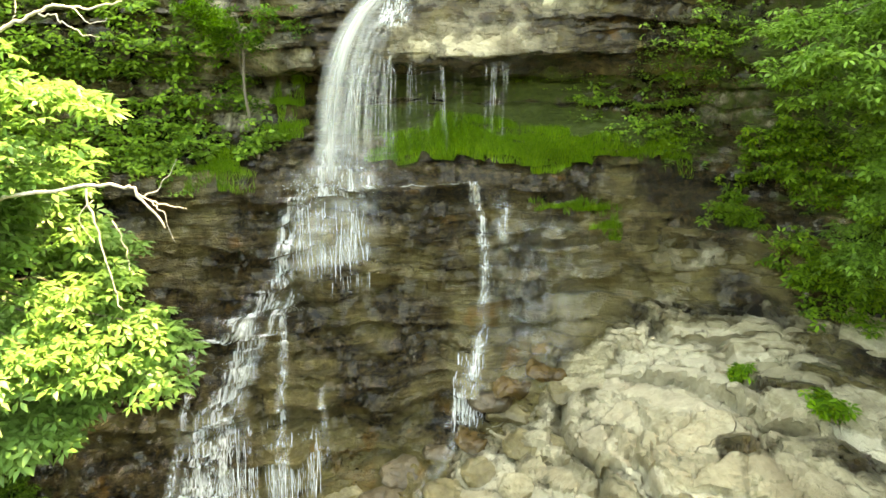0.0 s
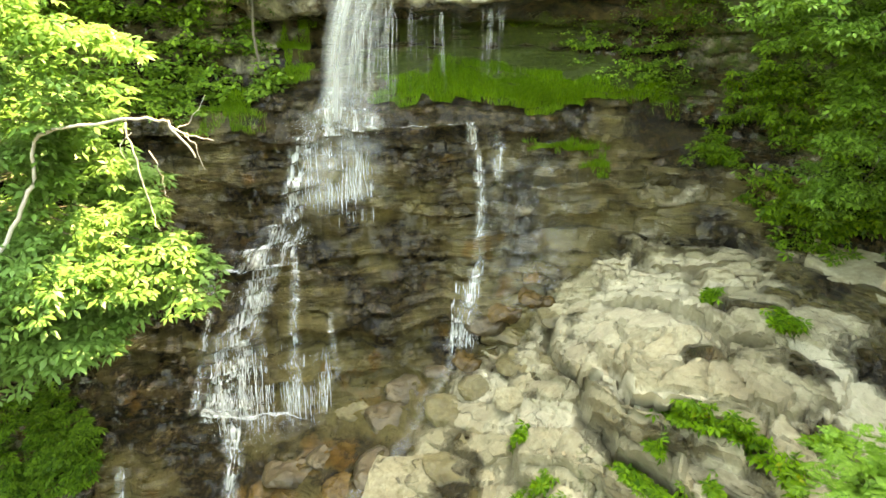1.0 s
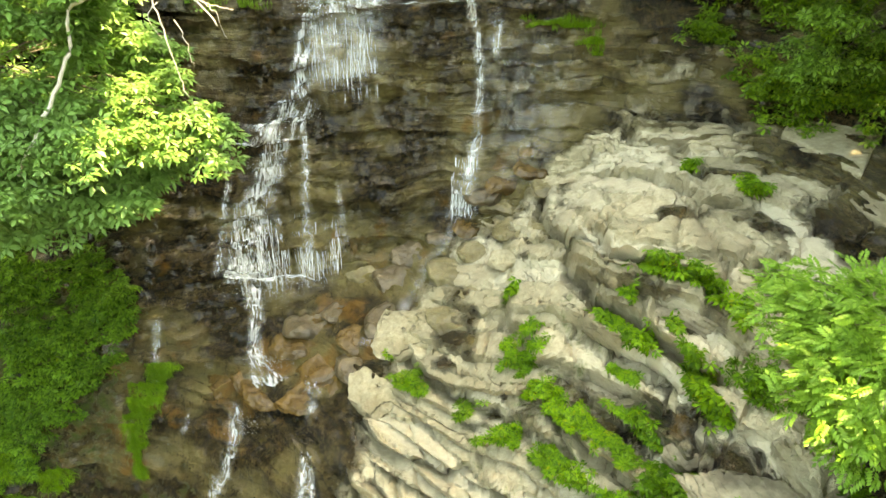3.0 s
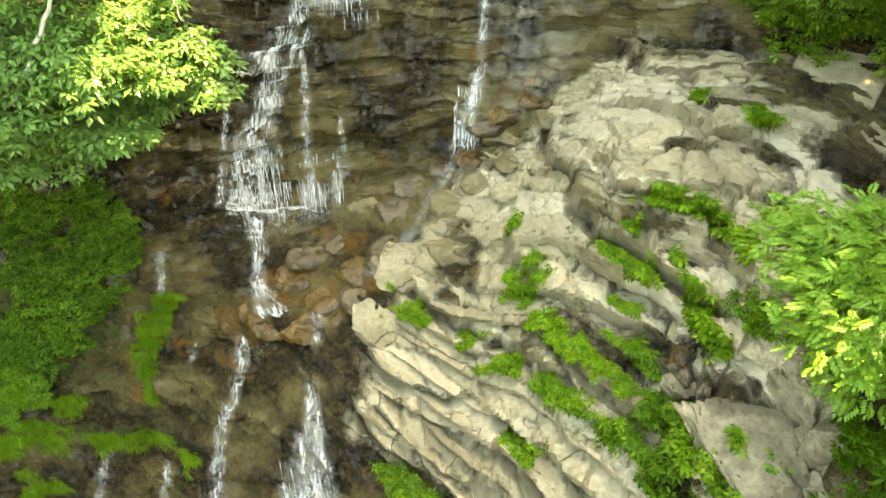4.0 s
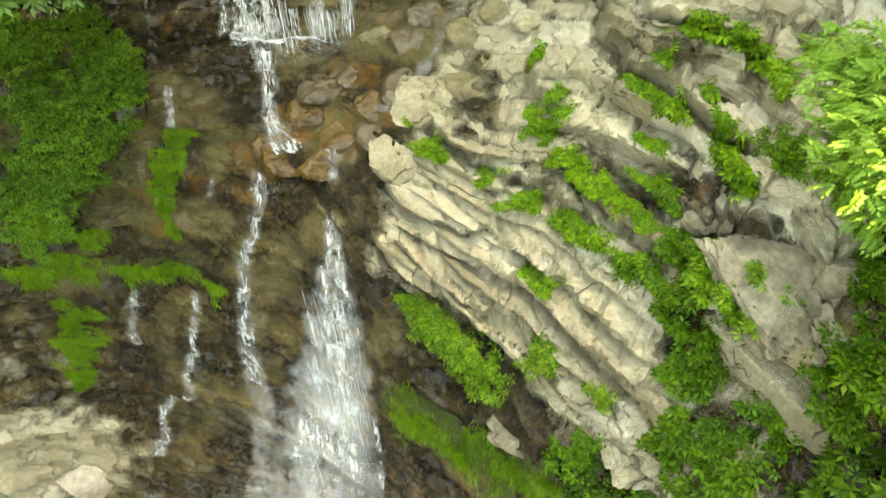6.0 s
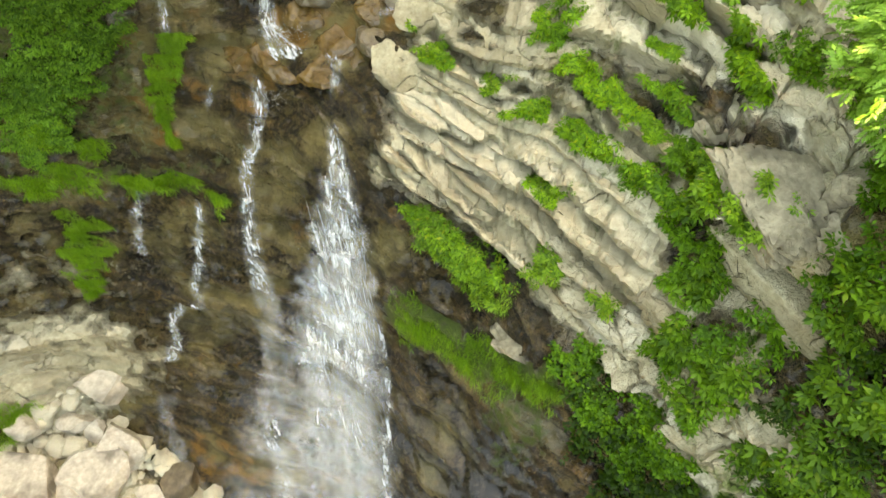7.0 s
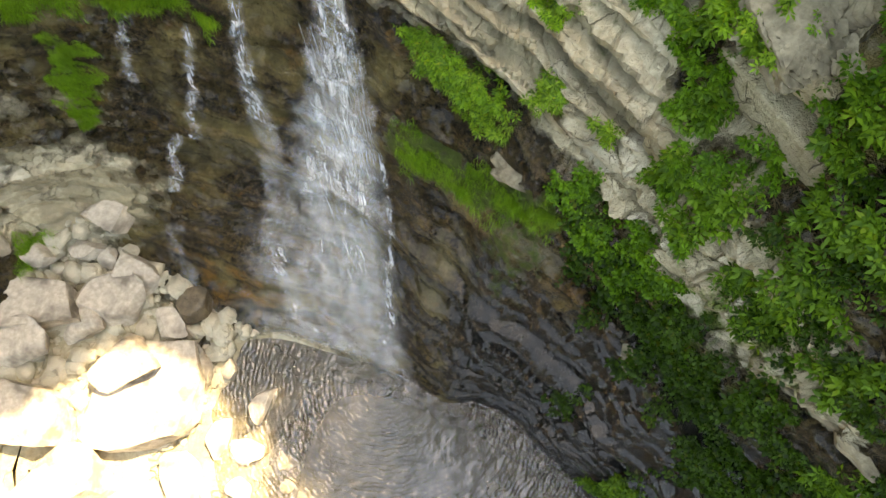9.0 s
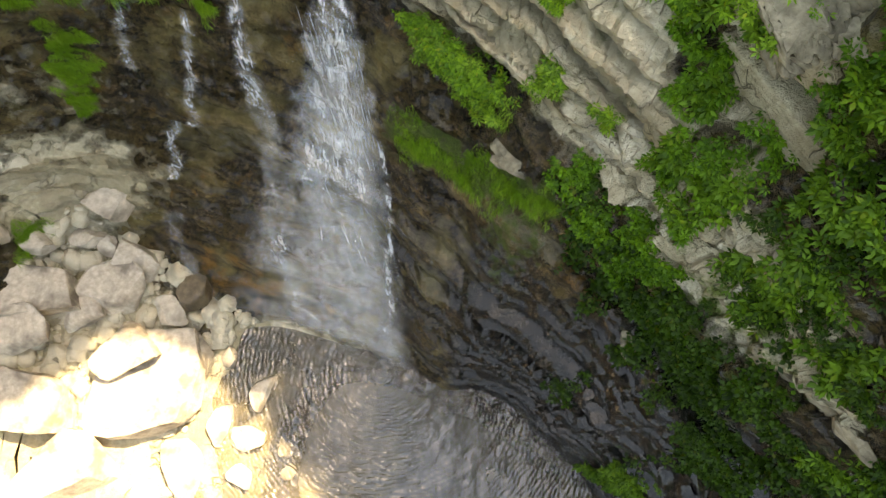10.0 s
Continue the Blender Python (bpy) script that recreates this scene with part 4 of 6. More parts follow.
def make_stone(az, k, w, d, h, turn, stone, seed):
    """A water-worn hump, broad and low, sunk in the shelf."""
    w, d = w * 1.6, d * 1.45
    half = np.array([w, d, h * 0.65]) * 0.5
    q = (0.3 * FINE + 0.8 * unit(FINE)) * half
    rg = np.random.default_rng(seed + 70)
    dry = stone is PALE                                   # out of the water the stones stay angular
    for _ in range(15 if dry else 7):
        n = rg.normal(size=3)
        n /= np.linalg.norm(n)
        over = np.maximum(q @ n - np.linalg.norm(n * half) * rg.uniform(0.6 if dry else 0.72, 0.95), 0)
        q -= over[:, None] * n * (0.95 if dry else 0.7)
    v = q + seed * 2.9
    for c in range(3):
        q[:, c] += 0.28 * (fractal(v * 1.8, 4, c) - 0.5) + 0.05 * (fractal(v * 9, 3, c + 6) - 0.5)
    q[:, 2] += 0.10 * (fractal(v * np.array([2, 2, 9.0]), 3, 44) - 0.5)
    me = bpy.data.meshes.new("stone")
    fill_mesh(me, q, FINE_QUADS)
    me.shade_smooth()
    me.materials.append(stone)
    ob = new("stone", me)
    p = rock_point(np.array([az]), np.array([k]))[0]
    ob.location = (p[0], p[1], p[2] - 0.32 * h)
    ob.rotation_euler = (radians(14), 0, radians(turn - az))
    words = {"wet_ochre_stone": "ochre-stained wet", "wet_brown_stone": "dark brown wet", "pale_rock": "pale dry", "damp_olive_stone": "damp olive-brown"}[stone.name]
    tagged(ob, words + " water-worn stone lying on the rock shelf", "stone", "stones on the shelf")


for number, row in enumerate(SHELF):
    make_stone(*row, number)


# (bearing, knot, width, depth, height, turn) of the blocks standing out of the shady side
RIDGE = [(39.5, 3.5, 0.17, 0.95, 0.3, 41), (46, 3.42, 0.16, 0.95, 0.3, 44), (52, 3.36, 0.19, 0.84, 0.29, 46), (58.5, 3.33, 0.15, 0.95, 0.3, 42), (65.5, 3.33, 0.19, 0.89, 0.29, 45), (72, 3.38, 0.15, 0.84, 0.3, 42), (78.5, 3.5, 0.17, 0.95, 0.3, 44), (84.5, 3.58, 0.15, 0.84, 0.27, 46), (89.5, 3.64, 0.19, 0.84, 0.3, 42)]
OUTCROPS = [(39.2, 4.72, .95, 1.7, .6, 18), (32.0, 4.78, .5, .55, .4, -20), (30.2, 4.68, .38, .4, .3, 10), (45.5, 5.0, .5, .7, .45, -40), (47.5, 4.86, .45, .5, .4, -10), (64.5, 3.93, .55, .8, .5, 20), (27.5, 5.15, 1.0, .6, .35, -35), (64.2, 2.55, .5, .45, .3, 10), (15.6, 3.2, .35, .75, .3, 40), (12.5, 3.27, .4, .6, .3, 30)]
OUTCROPS += RIDGE


def make_outcrop(az, k, w, d, h, turn, seed):
    """A block of tilted thin beds, broken along joints and eaten back unevenly."""
    rg = np.random.default_rng(seed + 840)
    half = np.array([w, d, h]) * 0.5
    q = FINE * half * 1.25
    for _ in range(14):
        n = rg.normal(size=3)
        n /= np.linalg.norm(n)
        over = np.maximum(q @ n - np.linalg.norm(n * half) * rg.uniform(0.72, 1.05), 0)
        q -= over[:, None] * n * 0.97
    v = q + seed * 3.3
    dip = q[:, 2] + 0.45 * q[:, 0] + 0.10 * (fractal(v * 2.2, 3, 4) - 0.5)
    beds = np.floor(dip / 0.085)
    f = dip / 0.085 - beds
    side = np.floor(q[:, 1] / 0.34 + 2.0 * hashed(beds, beds * 0 + seed, 5))
    eaten = 0.20 * (hashed(beds, side, seed + 3) - 0.4) + 0.10 * np.exp(-(np.minimum(f, 1 - f) / 0.13) ** 2)
    q[:, :2] *= (1 - eaten)[:, None]
    for c in range(3):
        q[:, c] += min(1.0, (w + d) / 2) * 0.16 * (fractal(v * 2.0, 4, c) - 0.5) + 0.03 * (fractal(v * 7.0, 3, c + 9) - 0.5)
    flake = np.floor(4.0 * fractal(v * np.array([1.6, 0.8, 1.0]), 3, 19) + 0.6 * q[:, 0])          # thin flakes broken off the top
    q[:, 2] -= 0.09 * min(1.0, w * d) * hashed(flake, flake * 0 + seed, 23) * np.clip(q[:, 2] / (0.3 * h), 0, 1)
    me = bpy.data.meshes.new("outcrop")
    fill_mesh(me, q, FINE_QUADS)
    me.shade_smooth()
    me.set_sharp_from_angle(angle=radians(38))
    # ridge blocks past bearing 62 get darker stone to paint in shade
    me.materials.append(PALE if turn > 40 and az < 62 else WEATHERED)
    ob = new("boulder", me)
    p = rock_point(np.array([float(az)]), np.array([k]))[0]
    ob.location = (p[0], p[1], p[2] - h * 0.15)
    ob.rotation_euler = (radians(10), radians(6), radians(turn))
    tagged(ob, "weathered thin-bedded block jutting from the overgrown cliff", "boulder", "blocks on the cliff")


for number, row in enumerate(OUTCROPS):
    make_outcrop(*row, number)

# ---- falling water ----
def smooth_path(stops, n):
    s = np.array(stops, float)
    t = np.linspace(0, len(s) - 1, n)
    i = np.clip(np.floor(t).astype(int), 0, len(s) - 2)
    f = (t - i)[:, None]
    p0, p1, p2, p3 = s[np.maximum(i - 1, 0)], s[i], s[i + 1], s[np.minimum(i + 2, len(s) - 1)]
    return 0.5 * (2 * p1 + (p2 - p0) * f + (2 * p0 - 5 * p1 + 4 * p2 - p3) * f ** 2 + (3 * p1 - p0 - 3 * p2 + p3) * f ** 3)


def add_uv(me, uv):
    lay = me.uv_layers.new(name="flow")
    idx = np.empty(len(me.loops), np.int32)
    me.loops.foreach_get("vertex_index", idx)
    lay.data.foreach_set("uv", uv[idx].astype(np.float32).ravel())


def water_sheet(parent, stops, strength=1.0, across=14, per=40, lift=0.07, seed=0, material=None):
    """A skin of water on the rock, along stops of (bearing, knot, half width)."""
    n = per * (len(stops) - 1)
    path = smooth_path(stops, n)
    u = np.linspace(-1, 1, across)
    tt, uu = np.meshgrid(np.arange(n), u, indexing="ij")
    az, k, hw = (path[:, c][tt.ravel()] for c in range(3))
    wob = fractal(np.stack([tt.ravel() * 0.13, np.full(tt.size, seed * 7.3), uu.ravel()], 1), 2, 40) - 0.5
    hw = np.maximum(hw, 0.05) * (1 + 0.9 * wob)
    r, _ = smooth_point(az, k)
    az2 = az + np.degrees(uu.ravel() * hw / np.maximum(r, 1.5))
    p = rock_point(az2, k)
    a = np.radians(az2)
    p += np.stack([-np.sin(a) * lift, -np.cos(a) * lift, np.full_like(a, lift * 0.6)], 1)
    me = grid_mesh("sheet", p, n, across, material or WATERFALL)
    step = np.linalg.norm(np.diff(p.reshape(n, across, 3)[:, across // 2], axis=0), axis=1)
    along = np.concatenate([[0], np.cumsum(step)])
    add_uv(me, np.stack([uu.ravel() * hw + seed * 3.1, along[tt.ravel()]], 1))
    edge = np.clip((1 - np.abs(uu.ravel())) / 0.55, 0, 1)
    ends = np.clip(np.minimum(tt.ravel(), n - 1 - tt.ravel()) / 5, 0, 1)
    at = me.attributes.new("foam", "FLOAT", "POINT")
    at.data.foreach_set("value", (edge * ends * strength).astype(np.float32))
    return part("sheet", me, None, parent)


def strands(parent, starts, drops, throw, width, seed=0, wander=0.03, material=None, strength=1.0, power=2.0):
    """Thin falling threads: from starts (n, 3), each falling its drop while thrown forward (n, 3)."""
    rg = np.random.default_rng(seed)
    n, seg = len(starts), 12
    t = np.linspace(0, 1, seg)
    pts, faces, foam, uv = [], [], [], []
    for i in range(n):
        drift = np.cumsum(rg.normal(0, wander / 3, (seg, 2)), 0)
        c = starts[i] + np.outer(t, throw[i]) + np.outer(t ** power, [0, 0, -drops[i]])
        c[:, :2] += drift
        side = np.array([1.0, rg.uniform(-.6, .6), 0])
        w = width * rg.uniform(0.5, 1.6) * (0.6 + 0.8 * rg.random(seg))[:, None]
        b = len(pts) * 2 * seg
        pts.append(np.stack([c - side * w, c + side * w], 1).reshape(-1, 3))
        j = np.arange(seg - 1) * 2 + b
        faces.append(np.stack([j, j + 1, j + 3, j + 2], 1))
        f = np.clip(np.minimum(t / 0.08, (1 - t) / 0.15), 0, 1) * strength * rg.uniform(0.5, 1)
        foam.append(np.repeat(f, 2))
        uv.append(np.stack([np.tile([0, 2 * width], seg) + rg.uniform(0, 50), np.repeat(t * drops[i], 2)], 1))
    me = bpy.data.meshes.new("spray")
    fill_mesh(me, np.concatenate(pts), np.concatenate(faces))
    me.materials.append(material or TRICKLE)
    me.shade_smooth()
    add_uv(me, np.concatenate(uv))
    at = me.attributes.new("foam", "FLOAT", "POINT")
    at.data.foreach_set("value", np.concatenate(foam).astype(np.float32))
    ob = part("spray", me, None, parent)
    ob["kind"] = "stuff"
    return ob


def waterfall(name, label):
    ob = new(name)
    return tagged(ob, label, "waterfall")


def curtain(parent, a1, a2, k1, k2, count, width, seed, strength=1.0, gap=0.06):
    """Threads hanging down the rock between two bearings, from one height on the profile to another."""
    rg = np.random.default_rng(seed)
    az = rg.uniform(a1, a2, count)
    top = rock_point(az, k1 + rg.uniform(-.28, .04, count) * (k1 - k2))
    low = rock_point(az + rg.normal(0, 0.15, count), np.full(count, k2) + rg.uniform(-.12, .12, count))
    a = np.radians(az)
    out = np.stack([-np.sin(a), -np.cos(a), np.zeros(count)], 1)
    throw = (low - top) * np.array([1, 1, 0]) + out * gap
    return strands(parent, top + out * gap, np.maximum(top[:, 2] - low[:, 2], 0.1), throw, width, seed, 0.03, None, strength, 1.0)


plunge = waterfall("waterfall", "white plunging upper fall leaping clear of the lip")
rg = np.random.default_rng(3)
def veil(parent, top, foot, lean, w1, w2, strength, seed):
    """A free-falling curved curtain between two places, widening as it falls."""
    n, across = 40, 16
    t, u = np.linspace(0, 1, n), np.linspace(-1, 1, across)
    tt, uu = np.meshgrid(t, u, indexing="ij")
    tt, uu = tt.ravel(), uu.ravel()
    d = np.array(foot) - np.array(top)
    w = w1 + (w2 - w1) * tt
    f = 1 - (1 - tt) ** lean                              # thrown out first, then falling straight
    p = np.array(top) + np.stack([d[0] * f + uu * w, d[1] * f + (1 - uu ** 2) * -0.16, d[2] * tt ** 1.35], 1)
    p[:, 0] += 0.05 * (fractal(np.stack([tt * 5, uu * 3, uu * 0 + seed], 1), 2, 70) - 0.5)
    me = grid_mesh("sheet", p, n, across, VEIL)
    add_uv(me, np.stack([uu * (w1 + w2) / 2 + seed * 2.7, tt * 3.4], 1))
    at = me.attributes.new("foam", "FLOAT", "POINT")
    at.data.foreach_set("value", (np.clip((1 - np.abs(uu)) / 0.8, 0, 1) * strength * (1 - 0.35 * tt)).astype(np.float32))
    return part("sheet", me, None, parent)


veil(plunge, (-0.95, 13.3, 19.5), (-2.15, 12.45, 15.95), 2.4, 0.19, 0.24, 0.75, 1)
veil(plunge, (-0.9, 13.35, 19.5), (-2.05, 12.6, 15.95), 2.2, 0.24, 0.38, 0.3, 2)
veil(plunge, (-1.0, 13.2, 19.5), (-2.25, 12.3, 15.95), 2.6, 0.16, 0.20, 0.6, 3)
count = 60
start = np.stack([rg.normal(-1.05, 0.16, count), rg.uniform(12.95, 13.4, count), rg.uniform(18.6, 19.4, count)], 1)
throw = np.stack([rg.normal(-0.9, 0.16, count) - (start[:, 0] + 1.05) * 0.2, rg.normal(-0.65, 0.14, count), np.zeros(count)], 1)
strands(plunge, start, start[:, 2] - 16.0, throw, 0.012, 1, 0.05, VEIL, 0.25)
count = 70
start = np.stack([rg.uniform(-1.75, -0.9, count), rg.uniform(12.5, 12.8, count), rg.uniform(17.9, 18.4, count)], 1)
throw = np.stack([rg.normal(-0.15, 0.1, count), rg.normal(-0.15, 0.08, count), np.zeros(count)], 1)
strands(plunge, start, start[:, 2] - 16.0, throw, 0.004, 2, 0.03, None, 0.45)
water_sheet(plunge, [(-0.6, 13.2, .5), (-1.0, 12.6, .45), (-1.6, 12.0, .4), (-2.2, 11.5, .4)], 1.0, seed=1)

drips = waterfall("water_drips", "thin threads of water dripping from the overhanging lip")
count = 40
dx = np.concatenate([rg.normal(-0.64, .02, 4), rg.normal(0.0, .02, 4), rg.normal(1.0, .03, 6), rg.uniform(-1.4, 1.3, 26)])
start = np.stack([dx, rg.uniform(12.72, 12.9, count), rg.uniform(18.0, 18.15, count)], 1)
strands(drips, start, rg.uniform(0.6, 1.7, count), np.zeros((count, 3)), 0.0032, 4, 0.02, None, 0.55)

steps = waterfall("waterfall", "white water tumbling down dark stepped ledges")
water_sheet(steps, [(-6.0, 8.75, .45), (-6.3, 8.4, .75), (-6.3, 8.15, .95), (-6.2, 7.95, .95)], 0.75, 22, seed=2)
water_sheet(steps, [(-6.0, 8.6, .5), (-6.2, 8.3, .9), (-6.2, 7.95, 1.0), (-6.6, 7.5, 1.0)], 0.14, 22, seed=36, lift=0.18, material=VEIL)
water_sheet(steps, [(-6.3, 7.98, .9), (-6.8, 7.7, .95), (-7.2, 7.48, .9)], 0.35, 24, seed=3)
water_sheet(steps, [(-9.2, 7.98, .22), (-9.9, 7.75, .24), (-10.4, 7.6, .24), (-11.0, 7.38, .26), (-12.2, 7.28, .32), (-14.1, 7.16, .32), (-16.5, 7.02, .28)], 1.1, 16, seed=4)
water_sheet(steps, [(-12.6, 7.24, .2), (-13.5, 7.05, .24), (-14.0, 6.88, .3), (-15.2, 6.69, .42), (-16.6, 6.44, .55), (-17.4, 6.17, .6), (-17.4, 6.05, .6)], 1.05, 20, seed=5)
water_sheet(steps, [(-9.6, 7.36, .12), (-10.8, 7.22, .16), (-12.2, 7.05, .16), (-13.3, 6.88, .2), (-14.4, 6.7, .26)], 0.95, 12, seed=35)
water_sheet(steps, [(-10.6, 7.2, .08), (-10.8, 6.88, .12), (-11.2, 6.6, .12), (-11.4, 6.1, .16)], 0.75, 8, seed=6)
water_sheet(steps, [(-16.8, 7.05, .12), (-17.6, 6.95, .1), (-18.2, 6.71, .09), (-19.3, 6.4, .1), (-20.4, 6.15, .12)], 0.7, 8, seed=7)
water_sheet(steps, [(-7.9, 6.75, .07), (-7.8, 6.45, .1), (-7.8, 6.15, .12)], 0.5, 8, seed=8)
curtain(steps, -18.0, -8.2, 6.5, 6.04, 170, 0.006, 21, 0.8)
curtain(steps, -9.6, -3.9, 7.95, 7.45, 170, 0.005, 22, 0.7)
water_sheet(steps, [(-19.4, 6.11, .12), (-17.6, 6.07, .3), (-16.0, 6.06, .3), (-13.6, 6.05, .22), (-10.7, 6.04, .1)], 2.2, 14, seed=9, lift=0.14)
water_sheet(steps, [(-19.4, 6.15, .12), (-17.6, 6.11, .34), (-15.0, 6.1, .3), (-12, 6.08, .12)], 0.5, 14, seed=34, lift=0.25, material=VEIL)

side = waterfall("waterfall", "narrow side cascade running off the ledge")
water_sheet(side, [(-4.4, 8.2, .12), (-1.5, 8.12, .1), (1.5, 8.08, .1), (3.8, 8.0, .14), (4.6, 7.9, .16)], 1.1, 8, seed=10, lift=0.1)
water_sheet(side, [(4.3, 8.0, .06), (4.8, 7.72, .1), (5.2, 7.45, .13), (5.1, 7.1, .12), (5.0, 6.8, .2), (4.5, 6.55, .25), (4.0, 6.35, .35), (4.0, 6.1, .4)], 0.85, 14, seed=11)
water_sheet(side, [(6.3, 7.95, .18), (6.5, 7.6, .12)], 0.6, 8, seed=12)
water_sheet(side, [(3.4, 6.08, .2), (1.6, 5.85, .2), (-0.5, 5.6, .2), (-3.5, 5.35, .2), (-6.5, 5.2, .2)], 0.35, 10, seed=13)
# thin film of water; its faint white also paints the rock's wet sheen
water_sheet(side, [(8.6, 7.75, 1.0), (9.2, 7.3, 1.2), (9.6, 6.9, 1.2), (9.2, 6.5, .9), (8.6, 6.2, .6)], 0.2, 24, lift=0.03, seed=31)
curtain(side, 2.9, 5.3, 6.75, 6.15, 70, 0.007, 23)

middle = waterfall("waterfall", "white stream running over ochre-stained rock shelves")
water_sheet(middle, [(-17.0, 6.05, .3), (-17.2, 5.67, .17), (-18.0, 5.42, .2), (-17.4, 5.18, .3), (-16.4, 5.02, .55)], 0.95, 12, seed=14)
water_sheet(middle, [(-20.9, 4.92, .14), (-21.2, 4.6, .18), (-23.2, 4.34, .17), (-25.4, 4.0, .17), (-27.6, 3.7, .2), (-29.0, 3.4, .22), (-29.6, 3.1, .25)], 0.8, 10, seed=15)
water_sheet(middle, [(-12.2, 5.15, .15), (-12.0, 4.85, .15), (-12.6, 4.6, .12)], 0.6, 8, seed=16)
water_sheet(middle, [(-26.5, 5.9, .1), (-27.2, 5.65, .1), (-28, 5.4, .12)], 0.6, 8, seed=17)

lower = waterfall("waterfall", "tall lower fall fanning out white into the plunge pool")
FAN = [(-13.5, 4.2, .12), (-14.2, 3.93, .26), (-15.6, 3.65, .5), (-17.4, 3.38, .74), (-20, 3.0, .92), (-22.6, 2.6, 1.06), (-27.5, 2.1, 1.18), (-33.4, 1.6, 1.22), (-39, 1.06, 1.2)]
water_sheet(lower, FAN, 0.34, 34, seed=18, material=BROKEN)
water_sheet(lower, FAN[:6], 0.85, 24, lift=0.14, seed=19, material=BROKEN)
water_sheet(lower, FAN[1:6], 0.2, 24, lift=0.2, seed=37, material=VEIL)
water_sheet(lower, FAN[3:], 0.32, 30, lift=0.2, seed=30, material=VEIL)
# wide faint sheet held off the rock, added as the fall's misty haze
water_sheet(lower, FAN[5:], 0.2, 30, lift=0.4, seed=41, material=VEIL)
curtain(lower, -19.5, -12.0, 3.8, 2.9, 50, 0.005, 24, 0.6, 0.16)
curtain(lower, -28, -14.5, 2.9, 1.9, 45, 0.005, 25, 0.4, 0.14)
water_sheet(lower, [(-11.9, 3.1, .06), (-12.9, 2.56, .09), (-17, 2.0, .1), (-22, 1.55, .1)], 0.9, 8, seed=38, material=BROKEN)
water_sheet(lower, [(-29.3, 3.2, .25), (-32, 2.75, .34), (-36, 2.35, .36), (-45, 1.6, .4)], 0.22, 14, seed=20, lift=0.2, material=VEIL)
water_sheet(lower, [(-37, 2.2, .1), (-42, 1.75, .14), (-48, 1.25, .16)], 0.7, 8, seed=39)

seep = waterfall("waterfall", "thin trickles sliding down the wet dark wall")
water_sheet(seep, [(-32.2, 3.9, .10), (-34.5, 3.6, .09), (-39.5, 3.1, .12), (-43.5, 2.75, .1), (-47, 2.4, .14)], 0.75, 8, seed=22)
water_sheet(seep, [(-37, 4.0, .12), (-39, 3.8, .12), (-41, 3.5, .1)], 0.5, 8, seed=23)
water_sheet(seep, [(-50, 2.05, .15), (-56, 1.6, .2), (-60, 1.25, .25)], 0.3, 8, seed=24)
water_sheet(seep, [(-25.5, 5.1, .07), (-26.5, 4.9, .07)], 0.7, 6, seed=25)



def splashes(parent, az, k, spread, high, count, seed):
    """Flying drops where water strikes the rock."""
    rg = np.random.default_rng(seed)
    c = rock_point(np.array([az]), np.array([k]))[0]
    p = c + rg.normal(0, 1, (count, 3)) * np.array([spread * 0.6, spread * 0.35, high * 0.4]) + np.array([0, -0.15, high * 0.5])
    s = rg.uniform(0.002, 0.006, count)
    oct_p = np.array([[1, 0, 0], [-1, 0, 0], [0, 1, 0], [0, -1, 0], [0, 0, 1.6], [0, 0, -1.6]])
    oct_f = np.array([(0, 2, 4), (2, 1, 4), (1, 3, 4), (3, 0, 4), (2, 0, 5), (1, 2, 5), (3, 1, 5), (0, 3, 5)])
    me = bpy.data.meshes.new("drops")
    fill_mesh(me, (p[:, None] + oct_p[None] * s[:, None, None]).reshape(-1, 3), (oct_f[None] + (np.arange(count) * 6)[:, None, None]).reshape(-1, 3))
    me.materials.append(FOAM)
    part("splash", me, None, parent)["kind"] = "stuff"


splashes(steps, -15.8, 6.0, 0.7, 0.35, 420, 1)
splashes(steps, -12.6, 6.0, 0.5, 0.25, 200, 2)
splashes(steps, -8.2, 8.0, 0.6, 0.3, 320, 3)
splashes(steps, -11.0, 7.2, 0.4, 0.3, 220, 4)
splashes(steps, -14.4, 6.85, 0.5, 0.25, 240, 5)
splashes(side, 4.6, 6.15, 0.35, 0.3, 240, 6)
splashes(middle, -15.9, 5.3, 0.35, 0.25, 260, 7)
splashes(middle, -19, 4.6, 0.3, 0.2, 140, 8)
splashes(lower, -15.5, 3.5, 0.5, 0.6, 420, 9)
splashes(lower, -20, 2.7, 0.8, 0.8, 420, 10)
splashes(lower, -30, 1.3, 1.0, 0.5, 420, 11)

# ---- plants ----
def leaf_template(leaflets, spread, width, droop):
    """One sprig: leaflets fanned round its stem. Points and triangles, one long."""
    pts, tris = [], []
    for i in range(leaflets):
        a = math.radians(-spread / 2 + spread * i / max(1, leaflets - 1))
        ln = 1 - 0.35 * abs(i / max(1, leaflets - 1) - 0.5) * (leaflets > 1)
        d, s = np.array([math.cos(a), math.sin(a), 0]), np.array([-math.sin(a), math.cos(a), 0])
        b = len(pts)
        pts += [d * 0.12, d * 0.55 * ln + s * width - [0, 0, droop * .15], d * ln - [0, 0, droop], d * 0.55 * ln - s * width - [0, 0, droop * .15], d * 0.5 * ln + [0, 0, 0.05 - droop * .2]]
        tris += [(b, b + 4, b + 1), (b + 1, b + 4, b + 2), (b + 2, b + 4, b + 3), (b + 3, b + 4, b)]
    return np.array(pts), np.array(tris)


